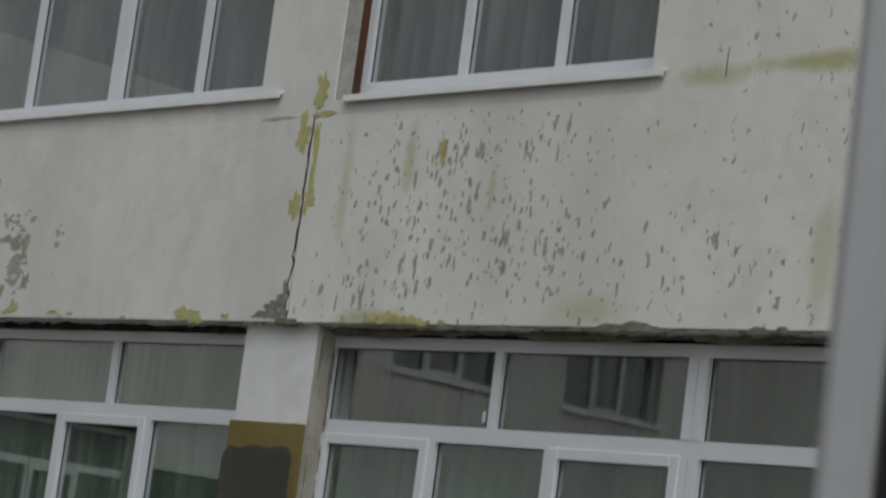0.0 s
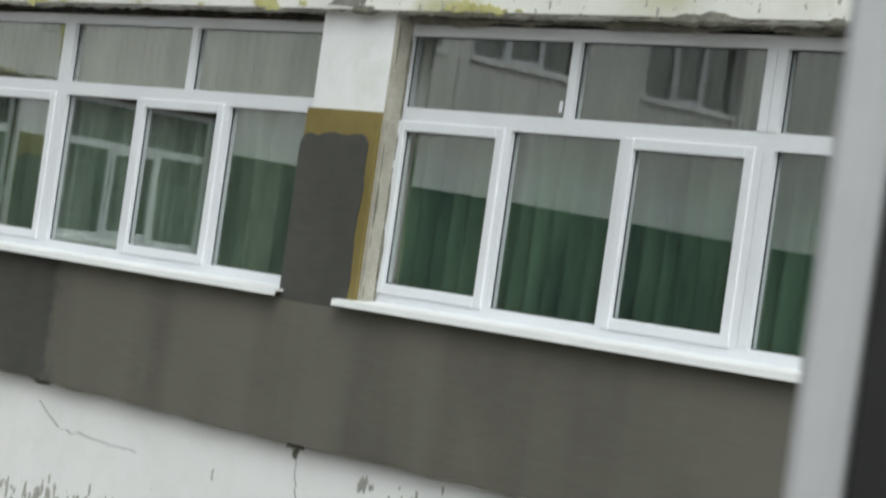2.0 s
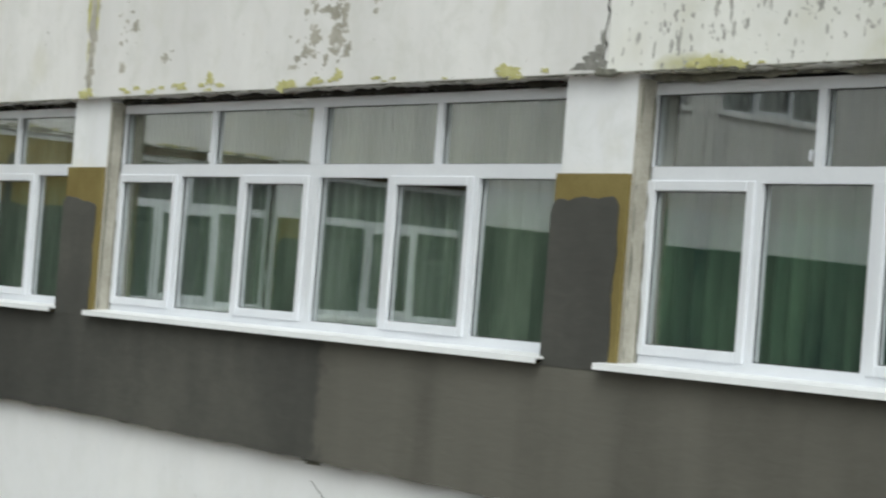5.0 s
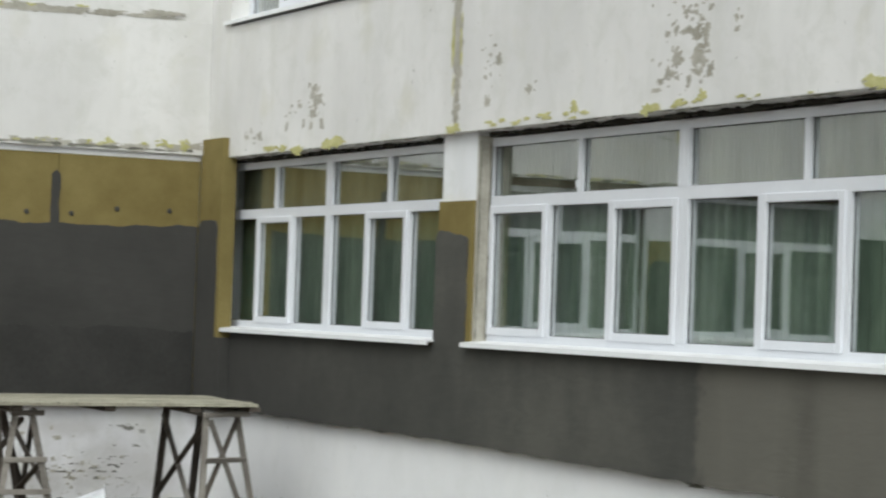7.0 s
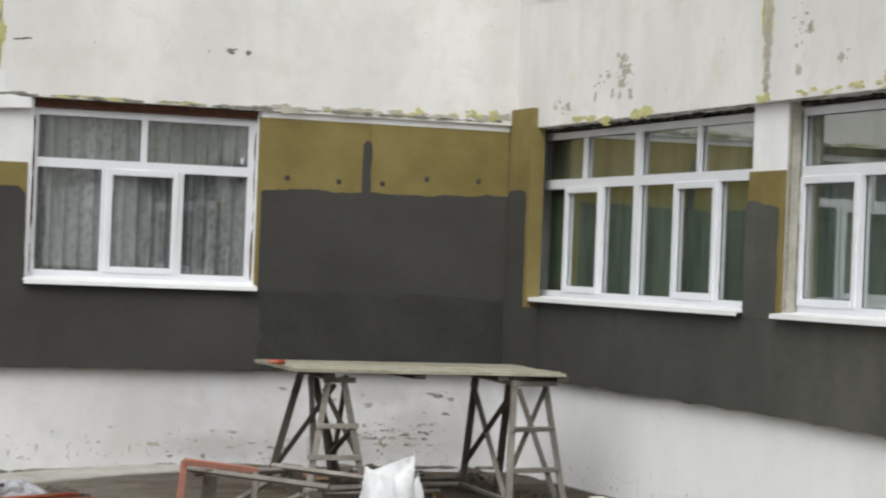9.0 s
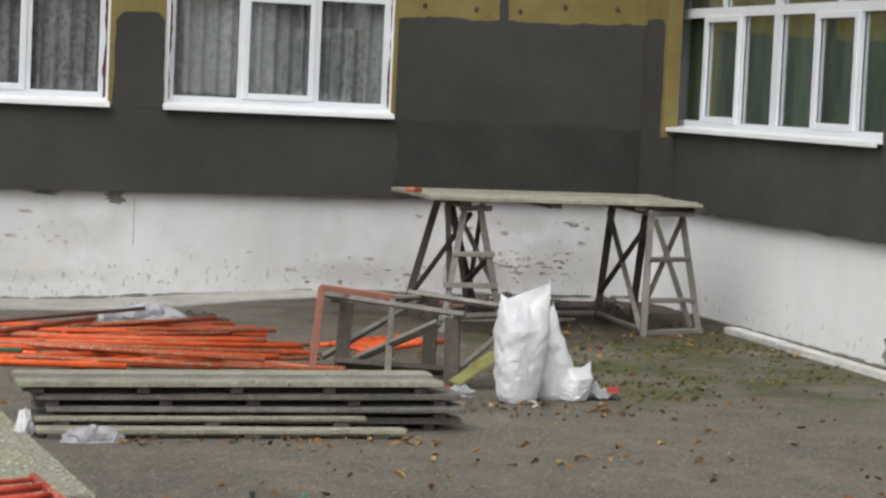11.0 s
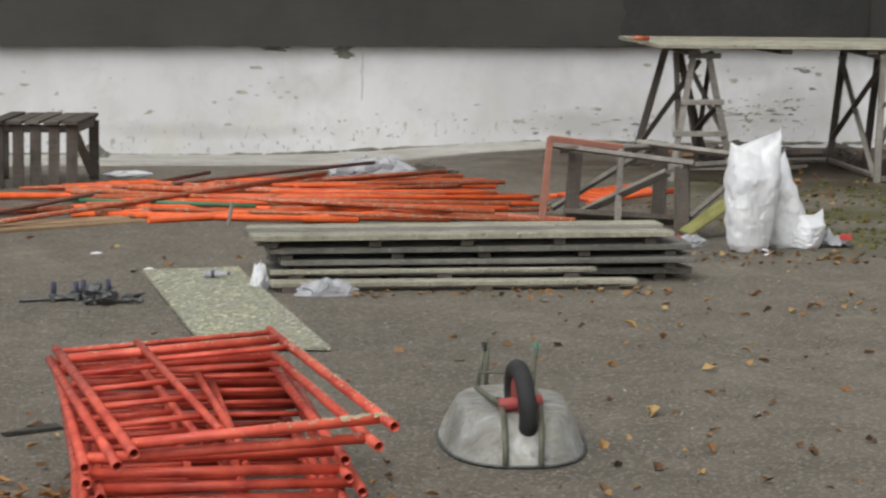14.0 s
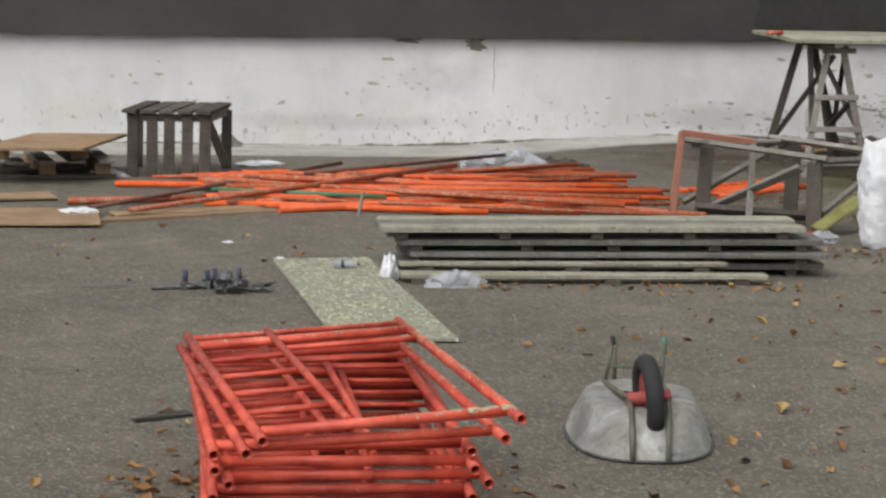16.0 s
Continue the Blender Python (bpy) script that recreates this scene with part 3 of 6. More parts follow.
solid("jamb_mortar", "E", M_BARE, w_e, [(9.690, 9.699, PAN + 0.02, -0.056, 4.665, 6.29)], "bare grey mortar in the window jamb")
solid("parapet", "E", M_PANEL, w_e, [(-4, YN, FE, 0.25, 6.305, 7.4)])
# north wall
solid("plinth", "N", M_PLINTH_N, w_n, [(-14, XE + 0.1, -0.03, 0.30, -0.3, PLINTH_TOP + 0.02)], "white painted plinth, chipped and stained, shade painted near the corner")
solid("spandrel_core", "N", M_ROOM, w_n, [(-14, XE + 0.1, 0.075, 0.30, PLINTH_TOP + 0.02, Z_SILL)])
solid("spandrel_insulation", "N", M_WOOL, w_n, [(-14, XE, FN + 0.02, 0.075, PLINTH_TOP, Z_SILL - 0.03)])
bm = bmesh.new()
edge = ragged(-14, XE - 0.26, PLINTH_TOP, Z_SILL - 0.03, bottom=0.010, step=0.1, seed=3.0)
edge = [(a, z - 0.0085 * min(6.0, max(0.0, 6.0 - a)) if z < 1.1 else z) for a, z in edge]
plate(bm, "N", edge, FN, FN + 0.02)
part("adhesive_coat", bm, M_COAT, w_n, "dark grey adhesive coat with damp patches")
nw = [(3.215, 3.785), (-14, 1.075)]
for i, (a0, a1) in enumerate(nw):
    solid("pier", "N", M_PIER, w_n, [(a0, a1, FN + 0.035, 0.30, Z_SILL, 3.434)] if i == 0 else [(a0, 0.95, FN - 0.029, 0.30, 2.975, 3.434), (a0, a1, FN + 0.035, 0.30, Z_SILL, 2.974), (0.951, a1, FN + 0.035, 0.30, 2.975, 3.434)], "white painted pier head")
    solid("insulation_board", "N", M_WOOL, w_n, [(a0 + 0.015, a1 - 0.047, FN + 0.012, FN + 0.035, Z_SILL - 0.03, 2.83 if i == 0 else 2.98)])
    bm = bmesh.new()
    plate(bm, "N", ragged(a0 + 0.06, a1 - 0.05, Z_SILL - 0.04, 2.615 if i == 0 else 2.97, top=0.02, left=0.012, right=0.012, seed=i + 20.0, step=0.03, corner=0.09), FN - 0.003, FN + 0.012)
    part("adhesive_coat", bm, M_COAT, w_n)
solid("pier", "N", M_PIER, w_n, [(5.925, XE, FN + 0.06, 0.30, Z_SILL, 3.43)])
for a0, a1 in ((5.94, 7.04), (7.046, XE - 0.246)):
    solid("insulation_board", "N", M_WOOL, w_n, [(a0, a1, FN + 0.012, FN + 0.06, Z_SILL - 0.03, 3.375)], "ochre mineral wool board fixed with dowels")
bm = bmesh.new()
plate(bm, "N", ragged(5.97, XE - 0.262, Z_SILL - 0.03, 2.685, top=0.03, seed=31.0, step=0.04, rise=0.018), FN - 0.002, FN + 0.012)
part("adhesive_coat", bm, M_COAT, w_n)
bm = bmesh.new()
plate(bm, "N", ragged(6.0, XE - 0.262, PLINTH_TOP + 0.01, 1.72, top=0.05, left=0.12, seed=35.0, step=0.05), FN - 0.004, FN + 0.001)
part("wet_coat", bm, M_COAT_WET, w_n, "darker wet coat of adhesive")
bm = bmesh.new()
plate(bm, "N", ragged(6.975, 7.06, 2.66, 3.22, top=0.02, left=0.02, right=0.02, seed=33.0, step=0.03, corner=0.04), FN + 0.003, FN + 0.012)
part("adhesive_smear", bm, M_COAT, w_n, "vertical smear of grey adhesive")
for a, z in ((6.223, 2.81), (6.74, 2.80), (7.184, 2.803), (7.643, 2.868), (8.185, 2.875)):
    bm = bmesh.new()
    bmesh.ops.create_cone(bm, cap_ends=True, segments=12, radius1=0.028, radius2=0.02, depth=0.014,
                          matrix=Matrix.Translation(on_wall("N", a, FN + 0.008, z)) @ Matrix.Rotation(math.pi / 2, 4, "X"))
    part("dowel", bm, M_COAT, w_n, "dark insulation dowel cap")
for a0, a1 in ((-14, -8.54), (-8.52, -2.54), (-2.52, 3.415), (3.445, XE - 0.1855)):
    solid("wall_panel", "N", M_PANEL, w_n, [(a0, a1, FN - 0.03, 0.25, 3.435, 4.74)], "white painted concrete panel with stains", bevel=0.003)
solid("joint_backing", "N", M_GAP, w_n, [(-14, XE, 0.05, 0.28, 3.37, 4.70)])
for a0, a1 in ((5.925, XE), (3.215, 3.785), (-0.13, 1.075), (-2.78, -2.20), (-6.13, -4.85), (-14, -8.2)):
    solid("upper_pier", "N", M_PANEL, w_n, [(a0, a1, FN - 0.012, 0.25, 4.744, 6.30)])
solid("parapet", "N", M_PANEL, w_n, [(-14, XE - 0.151, FN, 0.25, 6.305, 7.4)])
solid("cornice_strip", "N", M_PIER, w_n, [(5.95, XE - 0.25, FN + 0.01, FN + 0.06, 3.377, 3.445)])

solid("lintel", "N", M_RUST, w_n, [(1.08, 3.21, -0.05, 0.25, 3.353, 3.433), (3.79, 5.92, -0.05, 0.25, 3.353, 3.433)], "rusty brown lintel")

# closing walls, floors and roofs
def closing(name, x0, x1, y0, y1, z0, z1, mat, label, cat="wall"):
    bm = bmesh.new()
    box(bm, x0, x1, y0, y1, z0, z1)
    return single(name, bm, mat, Matrix(), label, cat, kind="structure")


closing("wall_west", -14.3, -14.0, -1.0, YN + 6, -0.3, 3.0, M_PANEL, "plain painted wall closing the yard")
closing("wall_south", -14.0, 1.9, -1.0, -0.7, -0.3, 3.3, M_PANEL, "plain painted wall behind the viewer")
closing("wall_back_north", -14.0, 15.3, YN + 6, YN + 6.3, -0.3, 7.4, M_ROOM, "inner wall of the north wing")
closing("wall_back_east", XE + 6, XE + 6.3, -4.0, YN + 6, -0.3, 7.4, M_ROOM, "inner wall of the east wing")
closing("wall_end_east", XE, XE + 6, -4.3, -4.0, -0.3, 7.4, M_ROOM, "end wall of the east wing")
closing("roof", XE + 0.26, XE + 6.0, -4.0, YN + 0.26, 6.9, 7.1, M_ROOF, "felt roof of the east wing", "roof")
closing("roof_north", -14.0, XE + 6.0, YN + 0.27, YN + 6.0, 6.9, 7.1, M_ROOF, "felt roof of the north wing", "roof")
for z in (3.9, 1.0):
    closing("inner_floor", XE + 0.31, XE + 6, -4.0, YN + 0.2, z, z + 0.25, M_ROOM, "inner floor slab", "floor")
    closing("inner_floor_north", -14, XE + 6, YN + 0.31, YN + 6, z, z + 0.25, M_ROOM, "inner floor slab", "floor")


# ground
def asphalt():
    m = Mat("old_asphalt", 0.85, 0, 0.35)
    big = m.noise(0.35, 5, 0.6)
    mid = m.noise(3.0, 5, 0.65)
    d, col = m.voronoi(85)
    grit = m.noise(160, 3, 0.7)
    f = m.math("ADD", m.math("MULTIPLY", big, 0.5), m.math("MULTIPLY", mid, 0.5))
    c = m.ramp(f, (0.33, (0.110, 0.095, 0.073)), (0.5, (0.168, 0.146, 0.114)), (0.68, (0.242, 0.212, 0.168)))
    c = m.mix(m.ramp(grit, (0.36, 0.65), (0.58, 0.0)), c, (0.035, 0.033, 0.03))
    pale = m.noise(1.1, 5, 0.7, distort=0.6)
    c = m.mix(m.ramp(pale, (0.56, 0.0), (0.72, 0.5)), c, (0.27, 0.240, 0.19))
    bw = m.t.nodes.new("ShaderNodeSeparateColor")
    m.link(col, bw.inputs[0])
    c = m.mix(m.ramp(bw.outputs[0], (0.84, 0.0), (0.90, 0.75)), c, (0.31, 0.29, 0.25))
    moss = m.math("MULTIPLY", m.math("MULTIPLY", m.span(0, 5.3, 8.6, 0.7), m.span(1, 13.9, 19.4, 0.9)), m.ramp(m.noise(1.6, 5, 0.65), (0.42, 0.0), (0.58, 0.9)))
    c = m.mix(moss, c, m.ramp(m.noise(30, 3), (0.3, (0.034, 0.038, 0.015)), (0.7, (0.115, 0.110, 0.038))))
    soil = m.math("MULTIPLY", m.blob((7.2, 20.1, 0), (3.6, 3.3, 0.5), 0.6, 2.0), 0.94)
    c = m.mix(soil, c, m.ramp(m.noise(22, 5, 0.7), (0.32, (0.018, 0.013, 0.009)), (0.68, (0.085, 0.058, 0.036))))
    m.color(c)
    m.rough(m.ramp(big, (0.35, 0.62), (0.65, 0.9)))
    m.bump(m.math("ADD", m.math("MULTIPLY", d, 0.8), grit), 0.006, 0.8)
    return m.m


M_ASPHALT = asphalt()


def ground_z(x, y):
    """The yard falls a little towards the foot of the north wall."""
    a = min(1.0, max(0.0, (y - 18.7) / 2.4))
    b = min(1.0, max(0.0, (5.2 - x) / 2.6))
    return -0.095 * a * a * (3 - 2 * a) * b * b * (3 - 2 * b)


bm = bmesh.new()
n0 = 60
for i in range(n0 + 1):
    for j in range(n0 + 1):
        x = -14 + 24 * i / n0 if 0 < i < n0 else (-400 if i == 0 else 400)
        y = -1 + 23 * j / n0 if 0 < j < n0 else (-400 if j == 0 else 400)
        inside = 1.0 if 2 < i < n0 - 2 and 2 < j < n0 - 2 else 0.0
        bm.verts.new((x, y, 0.008 * fbm(x * 0.5, y * 0.5, 3.0) * inside + ground_z(x, y) * (1.0 if 0 < i < n0 and 0 < j < n0 else 0.0)))
bm.verts.ensure_lookup_table()
for i in range(n0):
    for j in range(n0):
        a = i * (n0 + 1) + j
        bm.faces.new([bm.verts[k] for k in (a, a + n0 + 1, a + n0 + 2, a + 1)])
single("ground", bm, M_ASPHALT, Matrix(), "worn grey asphalt yard with grit, moss and fallen leaves", "ground", kind="structure", smooth=True)



# ---- materials of the things ----
def old_wood(name, a, b, rough=0.85, speck=0.0):
    m = Mat(name, rough, 0, 0.2)
    grain = m.noise(9, 5, 0.65, src=m.obj, stretch=(6, 6, 0.6), distort=0.3)
    grain2 = m.noise(9, 5, 0.65, src=m.obj, stretch=(0.6, 6, 6), distort=0.3)
    g = m.math("MULTIPLY", m.math("ADD", grain, grain2), 0.5)
    blot = m.noise(3.5, 4, 0.6)
    f = m.math("ADD", m.math("MULTIPLY", g, 0.55), m.math("MULTIPLY", blot, 0.45))
    c = m.ramp(f, (0.35, a), (0.65, b))
    shade = m.ramp(m.rand, (0.0, 0.78), (1.0, 1.12))
    c = m.mix(1.0, c, shade, "MULTIPLY")
    if speck:
        c = m.mix(m.ramp(m.noise(55, 5, 0.8, distort=0.4), (0.58, 0.0), (0.64, speck)), c, (0.60, 0.58, 0.47))
        c = m.mix(m.ramp(m.noise(38, 4, 0.75), (0.34, speck), (0.42, 0.0)), c, (0.07, 0.065, 0.055))
    m.color(c)
    m.bump(grain, 0.003, 0.6)
    return m.m


def worn_paint(name, a, b, bare, splash=0.62):
    """Tube paint, scratched and splashed with plaster."""
    m = Mat(name, 0.5, 0, 0.45)
    f = m.noise(7, 4, 0.6)
    c = m.ramp(f, (0.3, a), (0.7, b))
    k = m.noise(34, 5, 0.75, distort=0.6)
    c = m.mix(m.ramp(k, (splash, 0.0), (splash + 0.05, 0.9)), c, bare)
    shade = m.ramp(m.rand, (0.0, 0.72), (1.0, 1.1))
    c = m.mix(1.0, c, shade, "MULTIPLY")
    m.color(c)
    m.rough(m.ramp(k, (0.4, 0.30), (0.65, 0.75)))
    m.bump(m.noise(90, 3), 0.0015, 0.5)
    return m.m


M_GREYWOOD = old_wood("weathered_grey_wood", (0.15, 0.135, 0.12), (0.33, 0.31, 0.28))
M_DARKWOOD = old_wood("dark_wood", (0.050, 0.042, 0.036), (0.14, 0.120, 0.104))
M_DECKWOOD = old_wood("plaster_spattered_deck_wood", (0.19, 0.18, 0.14), (0.42, 0.40, 0.32), speck=0.8)
M_DECKEDGE = old_wood("grey_deck_wood", (0.13, 0.125, 0.112), (0.28, 0.27, 0.245), speck=0.35)
M_TANWOOD = old_wood("tan_plywood", (0.20, 0.13, 0.078), (0.38, 0.26, 0.16), speck=0.25)
M_ORANGE = worn_paint("orange_tube_paint", (0.60, 0.075, 0.014), (0.84, 0.15, 0.035), (0.36, 0.27, 0.20), 0.625)
M_ORANGE_DULL = worn_paint("dull_orange_tube_paint", (0.34, 0.065, 0.025), (0.54, 0.12, 0.045), (0.40, 0.31, 0.21), 0.535)
M_RED = worn_paint("red_tube_paint", (0.36, 0.034, 0.024), (0.82, 0.140, 0.082), (0.50, 0.44, 0.31), 0.64)
M_OFFCUT = two_tone("olive_foam_offcut", (0.15, 0.145, 0.045), (0.28, 0.27, 0.10), 8, 60, 0.9, bump=0.005).m
M_CRUST = two_tone("dried_plaster_crust", (0.30, 0.26, 0.15), (0.62, 0.57, 0.42), 30, 120, 0.9, bump=0.003).m
M_REDWOOD = old_wood("red_stained_wood", (0.27, 0.115, 0.085), (0.42, 0.20, 0.15))
M_BROWNPIPE = worn_paint("brown_pipe", (0.09, 0.04, 0.03), (0.17, 0.08, 0.06), (0.3, 0.2, 0.15), 0.68)
M_GREENPIPE = worn_paint("green_pipe", (0.05, 0.15, 0.08), (0.09, 0.24, 0.14), (0.3, 0.3, 0.25), 0.66)


def zinc():
    """Galvanised sheet: clouded zinc, plaster wash, ochre dirt and dark scuffs."""
    m = Mat("galvanised_sheet", 0.5, 0.25, 0.45)
    c = m.ramp(m.noise(5, 5, 0.65, src=m.obj, distort=0.6), (0.33, (0.19, 0.185, 0.16)), (0.5, (0.30, 0.30, 0.285)), (0.66, (0.46, 0.47, 0.46)))
    c = m.mix(m.ramp(m.noise(4, 5, 0.7, src=m.obj, stretch=(1, 1, 0.5)), (0.52, 0.0), (0.66, 0.65)), c, (0.24, 0.215, 0.12))
    scuff = m.noise(14, 6, 0.75, src=m.obj, distort=1.0)
    c = m.mix(m.ramp(scuff, (0.60, 0.0), (0.68, 0.7)), c, (0.09, 0.08, 0.065))
    m.color(c)
    m.rough(m.ramp(scuff, (0.4, 0.4), (0.62, 0.8)))
    m.bump(m.math("ADD", m.math("MULTIPLY", m.noise(3, 3, src=m.obj), 3.0), m.noise(50, 4)), 0.006, 0.6)
    return m.m


M_ZINC = zinc()
M_TYRE = two_tone("black_tyre_rubber", (0.018, 0.018, 0.019), (0.035, 0.035, 0.036), 12, 90, 0.75, bump=0.002).m
M_DUSTY = two_tone("dusty_rubber", (0.030, 0.029, 0.027), (0.085, 0.080, 0.070), 14, 80, 0.85, bump=0.002).m
M_HUB = two_tone("faded_red_hub", (0.28, 0.05, 0.05), (0.42, 0.10, 0.09), 12, 60, 0.6).m
M_OLIVE = two_tone("olive_painted_tube", (0.065, 0.065, 0.048), (0.15, 0.148, 0.11), 9, 60, 0.6).m
M_TEAL = two_tone("green_grip", (0.06, 0.15, 0.11), (0.11, 0.22, 0.16), 9, 60, 0.6).m
M_STEEL = two_tone("dull_clamp_steel", (0.06, 0.064, 0.066), (0.18, 0.185, 0.185), 14, 70, 0.55, 0.6, 0.003).m
M_BLUE = two_tone("dark_blue_plastic", (0.025, 0.028, 0.06), (0.05, 0.053, 0.10), 10, 60, 0.5).m
M_CONCRETE = two_tone("pale_concrete_apron", (0.27, 0.26, 0.235), (0.46, 0.45, 0.41), 3, 60, 0.9, bump=0.006).m
M_EDGING = two_tone("scuffed_white_edging", (0.42, 0.41, 0.38), (0.74, 0.74, 0.72), 4, 40, 0.8, bump=0.004).m
M_LEAF = Mat("dry_leaf", 0.8, 0, 0.2)
M_LEAF.color(M_LEAF.ramp(M_LEAF.island, (0.0, (0.06, 0.036, 0.022)), (0.35, (0.17, 0.092, 0.045)), (0.75, (0.31, 0.165, 0.065)), (1.0, (0.44, 0.33, 0.14))))
M_LEAF = M_LEAF.m
M_MOSS = Mat("olive_moss", 0.95, 0, 0.1)
M_MOSS.color(M_MOSS.ramp(M_MOSS.island, (0.0, (0.035, 0.042, 0.014)), (0.7, (0.085, 0.085, 0.026)), (1.0, (0.17, 0.15, 0.05))))
M_MOSS = M_MOSS.m
M_GRIT = Mat("loose_grit", 0.9, 0, 0.2)
M_GRIT.color(M_GRIT.ramp(M_GRIT.island, (0.0, (0.05, 0.047, 0.043)), (0.6, (0.16, 0.15, 0.135)), (0.9, (0.34, 0.32, 0.29)), (1.0, (0.5, 0.48, 0.44))))
M_GRIT = M_GRIT.m


def woven_bag():
    m = Mat("white_woven_bag", 0.45, 0, 0.4)
    f = m.noise(5, 4, 0.6)
    c = m.ramp(f, (0.3, (0.64, 0.65, 0.69)), (0.7, (0.82, 0.83, 0.85)))
    m.color(c)
    w1 = m.noise(28, 4, 0.65, distort=1.2)
    m.bump(m.math("ADD", m.math("MULTIPLY", w1, 0.7), m.math("MULTIPLY", m.noise(6, 3, 0.5, distort=1.6, stretch=(1, 1, 0.6)), 2.0)), 0.014, 0.7)
    return m.m


M_BAG = woven_bag()
M_PRINT = two_tone("red_print", (0.45, 0.05, 0.05), (0.6, 0.12, 0.10), 9, 60, 0.6).m


def film():
    m = Mat("clear_plastic_film", 0.25, 0, 0.5)
    m.color(m.ramp(m.noise(9, 3), (0.3, (0.40, 0.41, 0.44)), (0.7, (0.62, 0.63, 0.67))))
    m.b.inputs["Alpha"].default_value = 0.6
    m.bump(m.noise(30, 3, distort=1.0), 0.01, 0.9)
    return m.m


M_FILM = film()


def osb():
    m = Mat("spattered_greenish_board", 0.85, 0, 0.2)
    d, col = m.voronoi(75, stretch=(1, 0.8, 1))
    sp = m.t.nodes.new("ShaderNodeSeparateColor")
    m.link(col, sp.inputs[0])
    fine = m.math("ADD", m.math("MULTIPLY", sp.outputs[0], 0.5), m.math("MULTIPLY", m.noise(24, 4, 0.7), 0.5))
    c = m.ramp(fine, (0.25, (0.14, 0.138, 0.075)), (0.5, (0.34, 0.335, 0.19)), (0.75, (0.58, 0.57, 0.38)))
    worn = m.noise(3.0, 6, 0.78, distort=0.5)
    grey = m.ramp(m.noise(30, 4, 0.7), (0.3, (0.17, 0.17, 0.15)), (0.7, (0.34, 0.34, 0.30)))
    c = m.mix(m.ramp(m.math("ADD", worn, m.math("MULTIPLY", m.noise(26, 4, 0.7), 0.35)), (0.53, 0.05), (0.67, 0.75)), c, grey)
    c = m.mix(m.ramp(sp.outputs[1], (0.90, 0.0), (0.94, 0.75)), c, (0.66, 0.65, 0.50))
    c = m.mix(m.ramp(sp.outputs[2], (0.93, 0.0), (0.96, 0.7)), c, (0.07, 0.07, 0.05))
    m.color(c)
    m.bump(m.noise(45, 4), 0.006, 0.7)
    return m.m


M_OSB = osb()

# ---- scaffold table: two trestles and a plank deck ----
def trestle(legs_front, legs_back, rungs, braces, label):
    """Legs as (foot, head) pairs; rungs and braces as point pairs."""
    base = Vector(legs_front[0][0])
    t = thing("trestle", Matrix.Translation((base.x, base.y, 0)), label, "trestle", "trestles under the plank deck")
    inv = Vector((base.x, base.y, 0))

    def b(name, p, q, w, h, mat, lab=""):
        bm = bmesh.new()
        bar(bm, Vector(p) - inv, Vector(q) - inv, w, h, up=(0.3, 1, 0.1), jitter=0.004)
        part(name, bm, mat, t, lab, bevel=0.004)
    for p, q in legs_front:
        b("leg", p, q, 0.055, 0.055, M_GREYWOOD)
    # back legs take the darker wood, front legs the grey
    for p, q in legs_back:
        b("leg", p, q, 0.065, 0.055, M_DARKWOOD, "dark leg")
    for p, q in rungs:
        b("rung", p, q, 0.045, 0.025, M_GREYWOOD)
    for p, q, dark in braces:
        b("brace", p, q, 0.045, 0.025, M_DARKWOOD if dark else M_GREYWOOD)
    return t


trestle([((7.39, 18.06, 0), (7.42, 18.10, 1.07)), ((8.02, 18.33, 0), (7.78, 18.30, 1.07))],
        [((7.50, 19.46, 0), (7.60, 19.46, 1.07)), ((7.86, 19.50, 0), (7.93, 19.46, 1.07))],
        [((7.36, 18.05, 0.03), (8.06, 18.33, 0.03)), ((7.40, 18.05, 0.66), (7.88, 18.29, 0.65)), ((7.40, 18.05, 0.31), (7.95, 18.30, 0.30)),
         ((7.38, 18.05, 1.045), (7.90, 18.30, 1.045)), ((7.39, 18.06, 0.05), (7.50, 19.50, 0.05)), ((7.42, 18.06, 1.045), (7.60, 19.50, 1.045)),
         ((7.80, 18.30, 1.045), (7.93, 19.50, 1.045))],
        [((7.46, 18.09, 1.0), (7.94, 18.34, 0.06), False), ((7.78, 18.27, 1.0), (7.43, 18.10, 0.33), True),
         ((7.39, 18.12, 0.04), (7.56, 19.44, 0.98), False), ((7.44, 18.14, 1.0), (7.50, 19.42, 0.25), True)],
        "weathered timber trestle with crossed braces under the deck")
trestle([((5.63, 18.20, 0), (5.80, 18.20, 1.07)), ((6.17, 18.20, 0), (5.92, 18.20, 1.07))],
        [((5.67, 19.50, 0), (5.96, 19.50, 1.07)), ((6.36, 19.50, 0), (6.05, 19.50, 1.07))],
        [((5.69, 18.17, 0.66), (6.06, 18.17, 0.66)), ((5.63, 18.17, 0.40), (6.10, 18.17, 0.40)), ((5.60, 18.17, 0.12), (6.18, 18.17, 0.12)),
         ((5.74, 18.17, 1.045), (6.02, 18.17, 1.045)), ((5.84, 18.17, 1.045), (5.98, 19.52, 1.045))],
        [((5.86, 18.24, 1.0), (5.66, 19.46, 0.10), True), ((5.72, 18.26, 0.45), (6.02, 19.44, 1.0), True), ((6.02, 18.24, 0.62), (6.22, 19.46, 0.30), True), ((6.15, 19.44, 0.90), (6.47, 19.44, 0.32), False), ((6.36, 19.47, 1.02), (6.25, 19.47, 0.10), True), ((6.06, 19.42, 1.05), (6.25, 19.42, 0.05), True), ((5.86, 18.9, 1.04), (5.92, 18.9, 0.02), False)],
        "weathered timber trestle braced like a short ladder")
